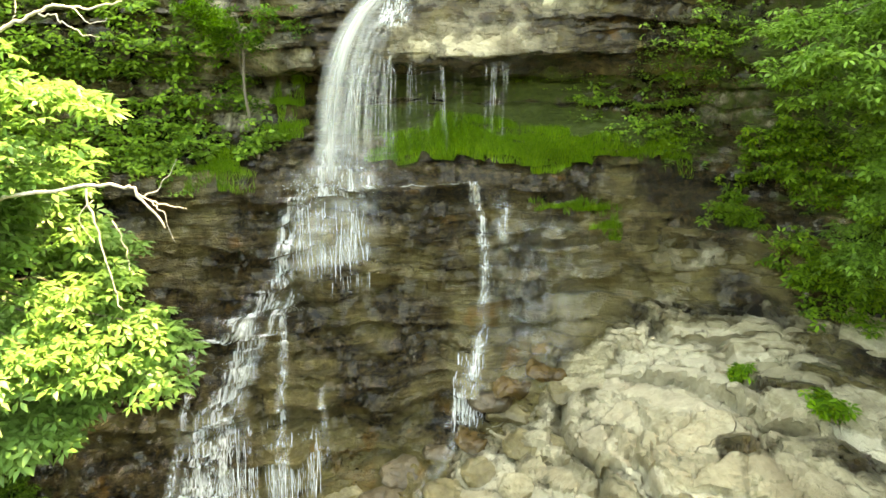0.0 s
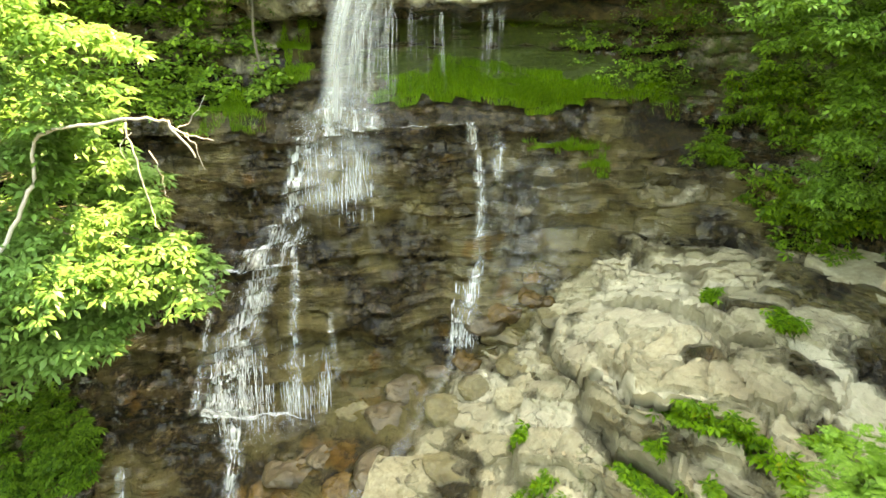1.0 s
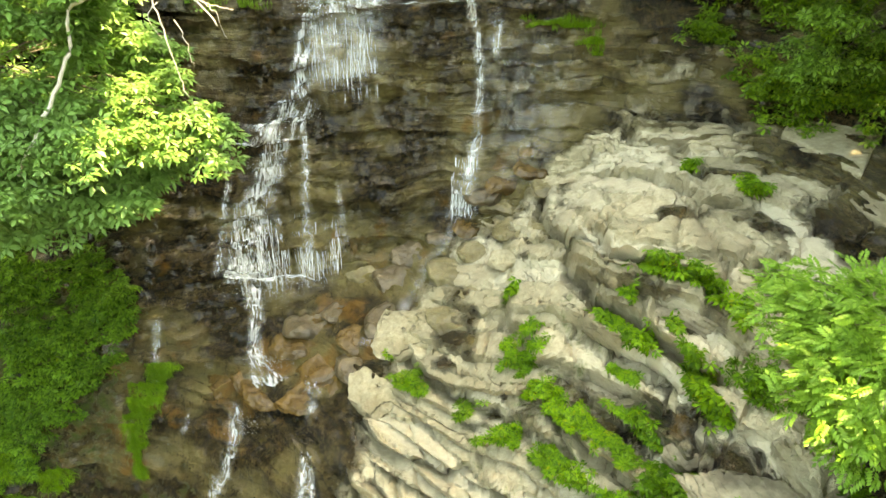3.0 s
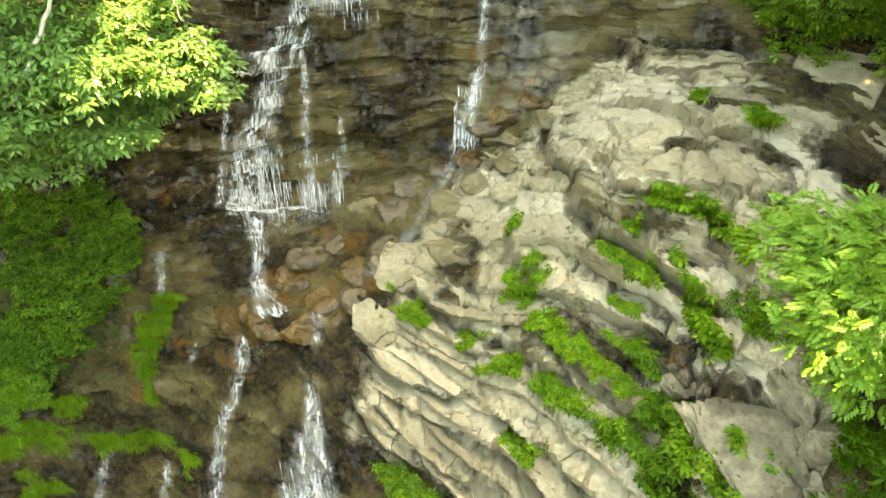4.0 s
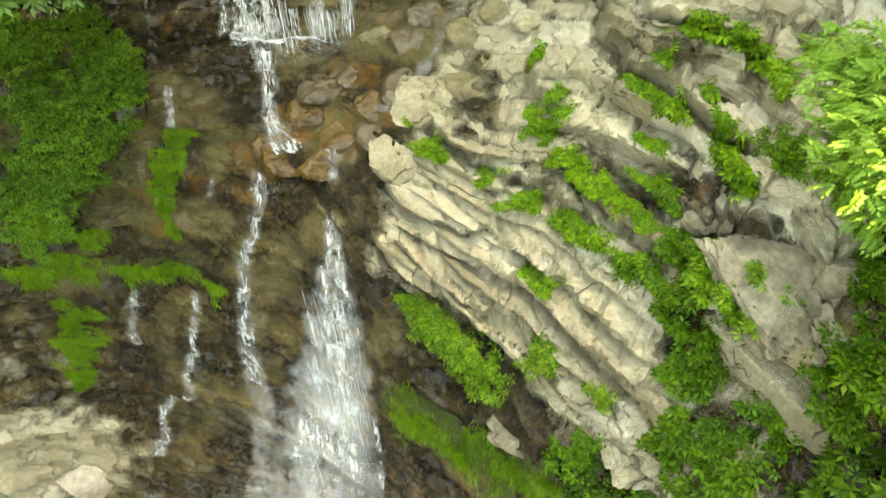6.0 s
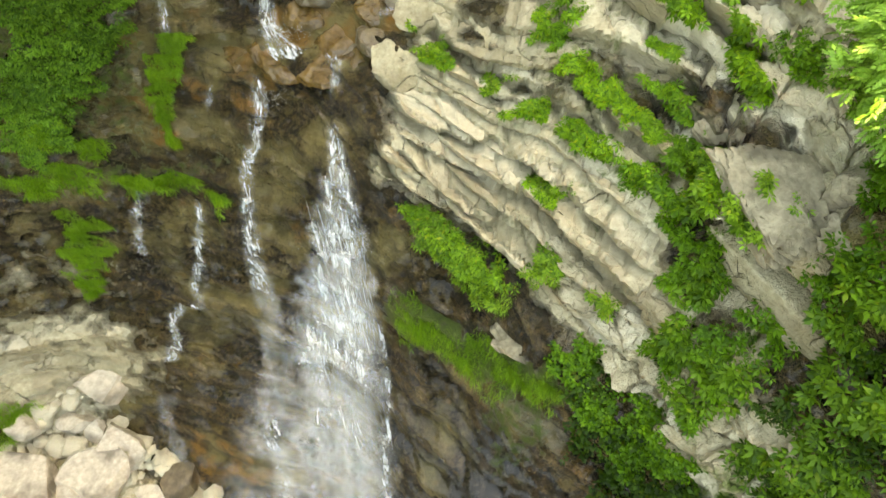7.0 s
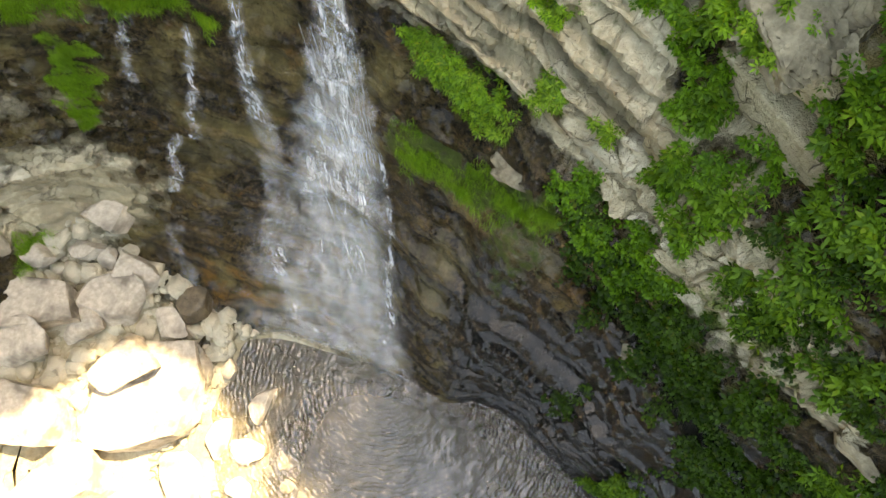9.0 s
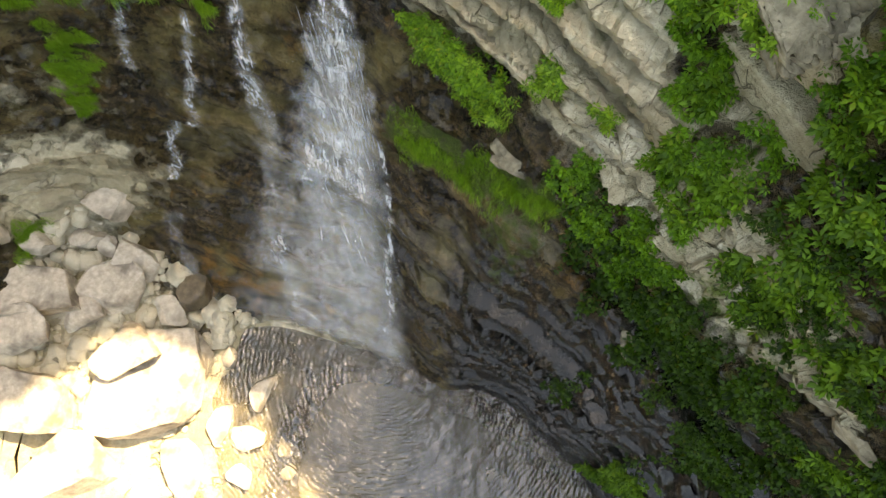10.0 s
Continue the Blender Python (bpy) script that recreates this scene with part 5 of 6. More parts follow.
PALMATE = leaf_template(5, 230, 0.17, 0.28)
TRIPLE = leaf_template(3, 170, 0.26, 0.22)
SIMPLE = leaf_template(1, 0, 0.27, 0.25)
PINNATE = leaf_template(7, 300, 0.15, 0.2)
def compound_leaf(pairs):
    """A feathered leaf: pairs of pointed leaflets along a drooping stalk, and one at its tip."""
    pts, tris = [], []
    for i in range(2 * pairs + 1):
        f = (i // 2 + 0.6) / (pairs + 0.6)
        a = radians(62 - 22 * f) * (0 if i == 2 * pairs else 1 if i % 2 else -1)
        root = np.array([0.72 * f, 0, -0.22 * f * f])
        d, side = np.array([math.cos(a), math.sin(a), -0.25]), np.array([-math.sin(a), math.cos(a), 0])
        ln, b = 0.36 * (1 - 0.35 * abs(f - 0.5)), len(pts)
        pts += [root, root + d * ln * 0.5 + side * 0.072, root + d * ln - [0, 0, 0.04], root + d * ln * 0.5 - side * 0.072, root + d * ln * 0.45 + [0, 0, 0.03]]
        tris += [(b, b + 4, b + 1), (b + 1, b + 4, b + 2), (b + 2, b + 4, b + 3), (b + 3, b + 4, b)]
    return np.array(pts), np.array(tris)


FEATHERED = compound_leaf(5)
BLADE = (np.array([[0, -.026, 0], [0, .026, 0], [.16, -.022, .55], [.16, .022, .55], [.55, 0, .78]]), np.array([(0, 1, 3), (0, 3, 2), (2, 3, 4)]))


def scatter_mesh(name, template, pos, fwd, up, size, material):
    """One mesh of many copies of the template, each at pos, pointing fwd with its back to up."""
    tp, tt = template
    f = unit(fwd)
    s = unit(np.cross(up, f))
    u = np.cross(f, s)
    p = pos[:, None, :] + size[:, None, None] * (tp[None, :, 0:1] * f[:, None] + tp[None, :, 1:2] * s[:, None] + tp[None, :, 2:3] * u[:, None])
    faces = (tt[None] + (np.arange(len(pos)) * len(tp))[:, None, None]).reshape(-1, 3)
    me = bpy.data.meshes.new(name)
    fill_mesh(me, p.reshape(-1, 3), faces)
    me.materials.append(material)
    return me


def patch_points(rg, a, k, da, dk, n):
    """Places on the rock spread over a patch, denser in its middle, with a ragged rim."""
    t = rg.uniform(0, 2 * math.pi, n)
    m = rg.uniform(0, 1, n) ** 0.62 * (0.75 + 0.35 * np.sin(t * 3 + rg.uniform(0, 6)) + 0.2 * np.sin(t * 7 + rg.uniform(0, 6)))
    return a + da * m * np.cos(t), np.clip(k + dk * m * np.sin(t), 0.9, 14.4)


def patch_area(a, k, da, dk):
    r0, z0 = smooth_point(np.array([a, a]), np.array([max(k - dk, 0), k + dk]))
    return math.pi * (math.hypot(r0[1] - r0[0], z0[1] - z0[0]) / 2 + 0.05) * (math.radians(da) * r0.mean() + 0.05)


number_of_patch = 0


def shrubs(patches, label, name="shrub", category="shrub", material=None, template=None, size=0.13, depth=0.3, density=230, kind=""):
    """A leafy plant on each patch (bearing, knot, half widths)."""
    global number_of_patch
    for a, k, da, dk in patches:
        number_of_patch += 1
        rg = np.random.default_rng(900 + number_of_patch)
        n = int(np.clip(density * patch_area(a, k, da, dk), 60, 5200))
        az, kk = patch_points(rg, a, k, da, dk, n)
        crest = np.interp(az, RIDGE_LINE[:, 0], RIDGE_LINE[:, 1]) + 0.05
        bare = (az > 37) & (az < 91) & (np.abs(kk - crest) < 0.075 + 0.05 * np.sin(az * 0.9))
        keep = ~bare | (rg.random(n) < 0.12)
        az, kk = az[keep], kk[keep]
        n = len(az)
        if not n:
            continue
        p = rock_point(az, kk)
        b = np.radians(az)
        out = np.stack([-np.sin(b), -np.cos(b), np.full(n, 0.8)], 1)
        clump = fractal(p * 2.2, 2, 50)
        p += unit(out) * (depth * rg.uniform(0.05, 1, n) * (0.2 + 1.5 * np.clip(clump - 0.25, 0, 1)))[:, None]
        fwd = out * [1, 1, 0.1] + rg.normal(0, 0.8, (n, 3)) * [1, 1, 0.5]
        up = np.array([0, 0, 1.0]) + out * 0.35 + rg.normal(0, 0.35, (n, 3))
        me = scatter_mesh(name, template or PALMATE, p, fwd, up, size * rg.uniform(0.55, 1.35, n), material or LEAF)
        tagged(new(name, me), label, category, kind=kind)


def grasses(patches, label, length=0.4, density=900, hang=0.0):
    global number_of_patch
    for a, k, da, dk in patches:
        number_of_patch += 1
        rg = np.random.default_rng(1900 + number_of_patch)
        n = int(np.clip(density * patch_area(a, k, da, dk), 150, 16000))
        az, kk = patch_points(rg, a, k, da, dk, n)
        p = rock_point(az, kk)
        b = np.radians(az)
        out = np.stack([-np.sin(b), -np.cos(b), np.zeros(n)], 1)
        p += (out + [0, 0, 0.3]) * rg.uniform(0.02, 0.04 + 0.12 * min(hang, 1), (n, 1))
        fwd = out + rg.normal(0, 0.7, (n, 3)) * [1, 1, 0.1]
        up = np.array([0, 0, 1.0 - 1.3 * hang]) + out * (0.25 + hang) + rg.normal(0, 0.22, (n, 3))
        tall = length * (0.5 + 1.0 * fractal(p * 1.5, 2, 60)) * rg.uniform(0.6, 1.25, n)
        me = scatter_mesh("grass", BLADE, p, fwd, up, tall, GRASS)
        tagged(new("grass", me), label, "grass", kind="stuff")


def tube(bm, pts, radii, sides=6):
    """A tapered round limb along points."""
    rings = []
    pts = [Vector(p) for p in pts]
    for i, p in enumerate(pts):
        d = (pts[min(i + 1, len(pts) - 1)] - pts[max(i - 1, 0)]).normalized()
        s = d.cross(Vector((0.3, 0.2, 1))).normalized()
        t = d.cross(s)
        rings.append([bm.verts.new(p + (s * math.cos(2 * math.pi * j / sides) + t * math.sin(2 * math.pi * j / sides)) * radii[i]) for j in range(sides)])
    for a, b in zip(rings, rings[1:]):
        for j in range(sides):
            bm.faces.new((a[j], a[(j + 1) % sides], b[(j + 1) % sides], b[j]))
    bm.faces.new(rings[-1])
    bm.faces.new(rings[0][::-1])


def wavy(a, b, n, rg, sag=0.0, wobble=0.06):
    a, b = np.array(a, float), np.array(b, float)
    t = np.linspace(0, 1, n)[:, None]
    p = a + (b - a) * t + np.array([0, 0, 1]) * (sag * 4 * t * (1 - t))
    ln = np.linalg.norm(b - a)
    p[1:-1] += rg.normal(0, wobble * ln / 3, (n - 2, 3))
    return p


def tree(label, trunk_points, girth, lobes, sprays, sprigs, leaf, seed, material, template=None, category="tree", name="tree"):
    """A broad-leaved tree: trunk, limbs out to flat sprays of leaves. lobes: (x, y, z, rx, ry, rz) of its crown."""
    rg = np.random.default_rng(seed)
    top = new(name)
    base = np.array(trunk_points[0], float)
    top.location = base
    tagged(top, label, category)
    tp = np.array(trunk_points, float) - base
    bm = bmesh.new()
    tr = smooth_path(tp, 4 * (len(tp) - 1) + 1)
    tube(bm, tr, np.linspace(girth, girth * 0.25, len(tr)), 8)
    trunk = part("trunk", bm, BARK, top)
    for f in trunk.data.polygons:
        f.use_smooth = True
    weights = np.array([l[3] * l[4] * l[5] for l in lobes])
    weights = weights / weights.sum()
    bm = bmesh.new()
    pos, fwd, ups, sizes = [], [], [], []
    for number in range(sprays):
        lobe = np.array(lobes[rg.choice(len(lobes), p=weights)])
        v = rg.normal(size=3)
        v /= np.linalg.norm(v)
        c = lobe[:3] + lobe[3:] * v * rg.uniform(0.45, 1.0) - base
        i = int(np.clip(np.argmin(np.linalg.norm(tr - (c - [0, 0, 0.8]), axis=1)), 1, len(tr) - 1))
        limb = wavy(tr[i], c, 7, rg, 0.12)
        if number % 3 == 0:
            tube(bm, limb, np.linspace(min(girth * 0.18, 0.022), 0.004, 7), 5)
        away = c - tr[i]
        away[2] *= 0.3
        away /= max(np.linalg.norm(away), 1e-6)
        n = int(sprigs * rg.uniform(0.6, 1.4))
        rad = rg.uniform(0.38, 0.8)
        ang = rg.normal(0, 1.0, n)
        dist = rad * np.sqrt(rg.uniform(0.02, 1, n))
        side = np.array([-away[1], away[0], 0])
        d = np.cos(ang)[:, None] * away + np.sin(ang)[:, None] * side
        p = c - away * rad * 0.45 + d * dist[:, None]
        p[:, 2] += rg.normal(0, 0.07, n) - 0.30 * dist ** 2 / rad
        pos.append(p)
        fwd.append(d + rg.normal(0, 0.6, (n, 3)) * [1, 1, .45])
        ups.append(np.array([0, 0, 1.0]) + rg.normal(0, 0.36, (n, 3)))
        sizes.append(leaf * rg.uniform(0.6, 1.3, n))
    limbs = part("bough", bm, BARK, top)
    limbs["kind"] = "stuff"
    crown = part("crown", scatter_mesh("crown", template or PALMATE, np.concatenate(pos), np.concatenate(fwd), np.concatenate(ups), np.concatenate(sizes), material), None, top)
    crown["kind"] = "stuff"
    return top


def dead_branch(label, limbs):
    """A bare bleached branch: limbs of (points, thickness at its root)."""
    rg = np.random.default_rng(77)
    bm = bmesh.new()
    for pts, thick in limbs:
        p = smooth_path(pts, 6 * (len(pts) - 1) + 1)
        p[1:-1] += rg.normal(0, 0.012, (len(p) - 2, 3))
        tube(bm, p, np.linspace(thick, thick * 0.3, len(p)), 6)
    me = bpy.data.meshes.new("dead_branch")
    bm.to_mesh(me)
    bm.free()
    me.shade_smooth()
    me.materials.append(DEADWOOD)
    return tagged(new("dead_branch", me), label, "branch")


# the tree on the sunny side and its bare branches
tree("young tree with light green palmate leaves beside the falls", [(-11.2, 8.2, 8.6), (-9.7, 8.3, 11.5), (-7.9, 7.9, 14), (-7.3, 7.2, 17), (-7.6, 7.0, 20)], 0.16,
     [(-4.2, 7.5, 14.9, 1.0, 0.9, 1.0), (-5.8, 7.1, 14.6, 1.6, 1.3, 1.4), (-7.8, 6.8, 15.6, 1.9, 1.5, 2.5), (-6.1, 6.8, 13.95, 1.1, 1.0, 0.7), (-5.2, 7.0, 17.3, 0.9, 0.9, 1.4), (-7.6, 6.4, 13.9, 1.4, 1.0, 1.1), (-4.55, 7.1, 17.5, .65, .7, 1.0), (-7, 7, 18.6, 1.4, 1.2, 1.2), (-5.3, 8.9, 15.8, 1.3, 0.5, 0.9), (-8.6, 6.6, 17.8, 1.5, 1.2, 1.8), (-6.8, 8.9, 16.8, 1.1, 0.6, 1.0)],
     470, 55, 0.18, 41, LEAF_TREE)
dead_branch("bare bleached grey branch arching out of the tree", [
    ([(-5.83, 6.17, 14.50), (-5.16, 6.42, 15.58), (-4.83, 6.50, 16.17), (-4.66, 6.50, 16.67), (-3.95, 6.50, 16.81), (-3.30, 6.50, 16.87), (-3.08, 6.50, 16.75), (-2.87, 6.50, 16.42)], 0.031),
    ([(-3.63, 6.50, 16.83), (-3.56, 6.50, 16.29), (-3.49, 6.46, 15.92), (-3.37, 6.42, 15.54)], 0.012),
    ([(-3.12, 6.50, 16.77), (-2.91, 6.54, 16.67), (-2.66, 6.58, 16.61)], 0.010),
    ([(-3.08, 6.50, 16.75), (-2.87, 6.58, 16.87), (-2.71, 6.58, 17.12)], 0.007),
    ([(-3.58, 6.50, 16.71), (-3.70, 6.42, 16.54), (-3.58, 6.42, 16.29)], 0.006),
    ([(-3.41, 6.50, 16.50), (-3.29, 6.46, 16.25), (-3.24, 6.42, 15.92)], 0.006),
    ([(-2.99, 6.50, 16.71), (-2.83, 6.42, 16.58), (-2.74, 6.42, 16.29)], 0.006)])
dead_branch("bare forked grey branch high in the tree", [
    ([(-5.33, 6.33, 17.92), (-4.33, 6.50, 18.35), (-3.98, 6.50, 18.46), (-3.69, 6.50, 18.58), (-3.36, 6.50, 18.55), (-3.03, 6.50, 18.62)], 0.022),
    ([(-3.83, 6.50, 18.52), (-3.62, 6.46, 18.46), (-3.44, 6.42, 18.35), (-3.24, 6.42, 18.29)], 0.009),
    ([(-4.08, 6.50, 18.42), (-4.04, 6.50, 18.62), (-4.12, 6.58, 18.92)], 0.009),
    ([(-3.49, 6.50, 18.57), (-3.33, 6.42, 18.42), (-3.12, 6.42, 18.46)], 0.006)])

# the shrub and the tree on the shady side
tree("spreading leafy shrub with light green feathered leaves over the slabs", [(6.1, 3.3, 12.9), (5.6, 3.15, 13.4), (5.0, 3.05, 13.8), (4.4, 3.0, 14.05)], 0.055,
     [(3.9, 3.6, 14.25, .5, .5, .3), (4.5, 3.0, 14.2, .95, .8, .5), (4.0, 2.35, 14.0, .7, .7, .5), (5.4, 2.7, 14.4, .95, .95, .65)], 260, 24, 0.185, 42, LEAF_LIGHT, FEATHERED, "shrub", "shrub")
tree("leafy tree with layered green boughs on the slope", [(9.8, 12.2, 15.0), (8.9, 10.8, 17), (8.0, 9.9, 19), (7.6, 9.6, 21.5)], 0.13,
     [(5.75, 9.3, 18.3, 1.25, 1.1, 1.0), (7.5, 9.5, 19.3, 1.9, 1.4, 1.6), (7.3, 9.3, 16.7, 1.4, 1.1, 1.2), (7.7, 9.6, 21.6, 1.9, 1.7, 1.6), (7.0, 9.9, 15.3, 1.0, .9, .6)], 230, 55, 0.145, 43, LEAF_SLOPE)
tree("slender sapling growing on the cliff", [(-3.75, 12.9, 16.9), (-3.8, 12.75, 17.6), (-3.75, 12.7, 18.4), (-3.8, 12.6, 19.0)], 0.035,
     [(-3.5, 12.6, 18.8, .7, .4, .4), (-4.4, 12.6, 19.0, .6, .4, .4)], 16, 30, 0.13, 44, LEAF_DEEP)

# leafy patches on the upper cliff
shrubs([(-23.0, 10.30, 5.0, 1.45), (-17.8, 10.30, 3.5, 1.20), (-13.2, 9.8, 2.2, .6), (-17.0, 9.25, 3.0, 0.72), (-20.0, 9.03, 4.0, 0.88), (-29, 10, 5, 1.8), (-22, 12, 6, .8), (-14.5, 11.2, 3, .8), (-26, 8.9, 4, .6), (-12, 8.9, 2, .3), (-26, 8.2, 2, .6)],
       "green leafy creeper covering the upper cliff", "creeper", "creeper", LEAF_HIGH, TRIPLE, 0.14, 0.5, 190, "stuff")
shrubs([(18.5, 9.85, 3.8, 1.3), (12.8, 9.73, 3.2, 0.5), (20.0, 11.00, 4.5, 1.0), (17.0, 9.20, 3.8, 0.40), (8.5, 9.95, 3.2, 0.15)],
       "patchy creeper with small leaves on the shaded cliff", "creeper", "creeper", LEAF_HIGH, TRIPLE, 0.11, 0.35, 150, "stuff")
shrubs([(26.2, 9.22, 3.5, 1.07), (28.8, 7.40, 3.8, 0.62), (31.5, 7.08, 2.0, 0.47), (23.0, 7.98, 2.2, 0.3), (31, 9, 4, 1.5), (35, 7.6, 4, .8)],
       "dense dark green undergrowth on the slope", "undergrowth", "undergrowth", LEAF, PALMATE, 0.15, 0.7, 190, "stuff")
# plants in the joints of the slabs
shrubs([(24.0, 5.40, 2.6, 0.07), (27.8, 5.34, 2.8, 0.06), (31.5, 5.28, 2.0, 0.05), (24.2, 6.10, 0.8, 0.06), (29.5, 5.90, 1.5, 0.07), (20.8, 5.00, 1.8, 0.05), (24.2, 4.98, 1.5, 0.07), (30.2, 4.95, 1.5, 0.05), (9.8, 5.30, 0.8, 0.05), (12.2, 5.00, 1.2, 0.05), (21.8, 5.15, 0.6, 0.04), (26.8, 5.12, 0.6, 0.04)],
       "bright green leafy plants rooted in a slab joint", "fern", "fern", LEAF_FERN, PALMATE, 0.12, 0.42, 400, "stuff")
shrubs([(12.0, 4.88, 2.8, 0.052), (14.8, 4.67, 2.8, 0.052), (19.0, 4.58, 3.3, 0.052), (10.5, 4.53, 2.8, 0.046), (18.0, 4.4, 3.9, 0.052), (24.8, 4.7, 2.8, 0.033), (24.8, 4.58, 2.4, 0.033), (27.0, 4.67, 2.0, 0.033), (25.2, 4.38, 3.3, 0.052), (30.2, 4.58, 3.3, 0.052), (32.8, 4.62, 2.4, 0.052), (29.5, 4.38, 2.8, 0.052), (33.2, 4.55, 2.8, 0.065)],
       "light green ferny plants growing between rock beds", "fern", "fern", LEAF_FERN, PINNATE, 0.11, 0.32, 420, "stuff")
shrubs([(-0.8, 4.95, 2.2, 0.10), (-2.2, 3.70, 3.0, 0.13), (3.0, 3.70, 5.2, 0.12), (14.8, 4.17, 3.0, 0.05), (-3.2, 5.15, 0.8, 0.05), (5.8, 4.73, 1.8, 0.06), (17.0, 3.83, 2.2, 0.07), (-1.2, 3.70, 4.0, 0.10), (6.2, 3.60, 5.8, 0.12), (16.5, 3.78, 3.5, 0.07), (27.8, 3.80, 3.0, 0.07)],
       "green leafy tuft hanging over the rock edge", "fern", "fern", LEAF, PINNATE, 0.11, 0.3, 240, "stuff")
# bands of plants along the joints
def along(width, tall, *points):
    """Patches strung along (bearing, knot)."""
    rg = np.random.default_rng(int(points[0][0] * 10 + 500))
    out = []
    for (a0, k0), (a1, k1) in zip(points[:-1], points[1:]):
        for f in (0.2, 0.5, 0.8):
            f += rg.uniform(-0.12, 0.12)
            if rg.random() < 0.78:
                out.append((a0 + (a1 - a0) * f, k0 + (k1 - k0) * f + rg.uniform(-.4, .4) * tall, width * rg.uniform(0.35, 0.95), tall * rg.uniform(0.45, 1.1)))
    return out


shrubs(along(1.2, .045, (9.6, 5.03), (11.5, 4.86), (13.9, 4.68), (16.3, 4.57), (19.1, 4.55)) + along(1.5, .03, (8.8, 4.57), (12.8, 4.46), (16.5, 4.42), (21.3, 4.37)) + along(1.8, .05, (20.9, 4.58), (24, 4.55), (26, 4.5)) + along(1.6, .03, (11.9, 4.18), (16.9, 4.13)) + along(1.4, .04, (-2, 4.94), (1.3, 4.84)) + along(1.4, .03, (21.5, 4.81), (24.5, 4.82)) + along(1.8, .03, (16.2, 3.84), (20.6, 3.78)),
       "light green feathery ferns in a band between rock beds", "fern", "fern", LEAF_FERN, PINNATE, 0.095, 0.3, 430, "stuff")
shrubs(along(2.0, .06, (20.8, 5.43), (25.1, 5.37), (29.4, 5.32)) + along(1.6, .05, (19.5, 5.02), (21.4, 5.0), (24.7, 4.97)) + along(1.8, .07, (28.3, 5.06), (31.4, 4.94), (33.7, 4.9)) + along(1.6, .05, (32.7, 5.44), (35.3, 5.51)) + along(2.6, .06, (-4.7, 3.72), (-.5, 3.71), (4.8, 3.7), (10.4, 3.68)),
       "fresh green broad-leaved plants rooted under a slab's edge", "fern", "fern", LEAF_FERN, PALMATE, 0.115, 0.36, 330, "stuff")
# gully leaves, their green deepened to stand in for shade
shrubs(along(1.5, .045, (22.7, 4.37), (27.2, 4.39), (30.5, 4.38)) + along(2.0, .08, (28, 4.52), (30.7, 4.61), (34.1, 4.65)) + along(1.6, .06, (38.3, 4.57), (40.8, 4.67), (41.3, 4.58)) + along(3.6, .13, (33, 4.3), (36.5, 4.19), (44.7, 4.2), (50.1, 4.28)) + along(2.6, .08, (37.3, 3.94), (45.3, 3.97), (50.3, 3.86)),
       "leaves filling the gully beside the slabs, shade toned into their green", "undergrowth", "undergrowth", LEAF_DEEP, PALMATE, 0.11, 0.34, 190, "stuff")
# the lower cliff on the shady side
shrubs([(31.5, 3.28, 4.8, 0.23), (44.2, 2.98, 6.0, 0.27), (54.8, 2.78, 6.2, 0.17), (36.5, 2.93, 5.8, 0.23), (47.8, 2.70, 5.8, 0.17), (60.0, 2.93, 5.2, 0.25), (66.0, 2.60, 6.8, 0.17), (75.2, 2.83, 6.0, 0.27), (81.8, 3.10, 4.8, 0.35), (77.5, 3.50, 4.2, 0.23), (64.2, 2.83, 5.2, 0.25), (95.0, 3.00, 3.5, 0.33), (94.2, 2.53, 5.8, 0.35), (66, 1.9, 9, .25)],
       "green creeper hanging on the lower cliff, shade painted into its colour", "creeper", "creeper", LEAF_SHADED, TRIPLE, 0.11, 0.3, 230, "stuff")
shrubs([(40.8, 3.88, 5.2, 0.15), (33.0, 4.45, 2.5, 0.08), (38.5, 4.17, 3.5, 0.12), (38.8, 4.58, 2.0, 0.08), (45.0, 4.50, 3.5, 0.15), (49.5, 3.88, 3.8, 0.12), (68.8, 3.62, 4.2, 0.3), (80.0, 3.85, 4.5, 0.25), (43.8, 4.35, 3.0, 0.12), (49.5, 4.00, 4.0, 0.15), (58, 5.0, 9, .4), (66, 4.0, 7, .25), (72, 4.6, 8, .4), (82, 4.3, 8, .3), (48.2, 3.65, 4.0, 0.15), (60.5, 3.62, 3.5, 0.18), (66.2, 3.93, 3.8, 0.18)],
       "leafy undergrowth on the beds of the shaded cliff", "undergrowth", "undergrowth", LEAF_MID, PALMATE, 0.13, 0.4, 240, "stuff")
shrubs([(56.5, 4.28, 3.2, 0.15), (53.8, 4.65, 3.0, 0.15), (63.2, 4.33, 4.0, 0.15), (58.2, 4.28, 3.0, 0.15), (64.0, 4.45, 3.8, 0.15), (50.0, 4.85, 3.0, 0.15), (102.5, 1.6, 6.5, 0.4), (95, 3.4, 4, .2)],
       "rounded leafy bush standing out from the cliff", "shrub", "shrub", LEAF_MID, PALMATE, 0.13, 0.6, 300, "stuff")
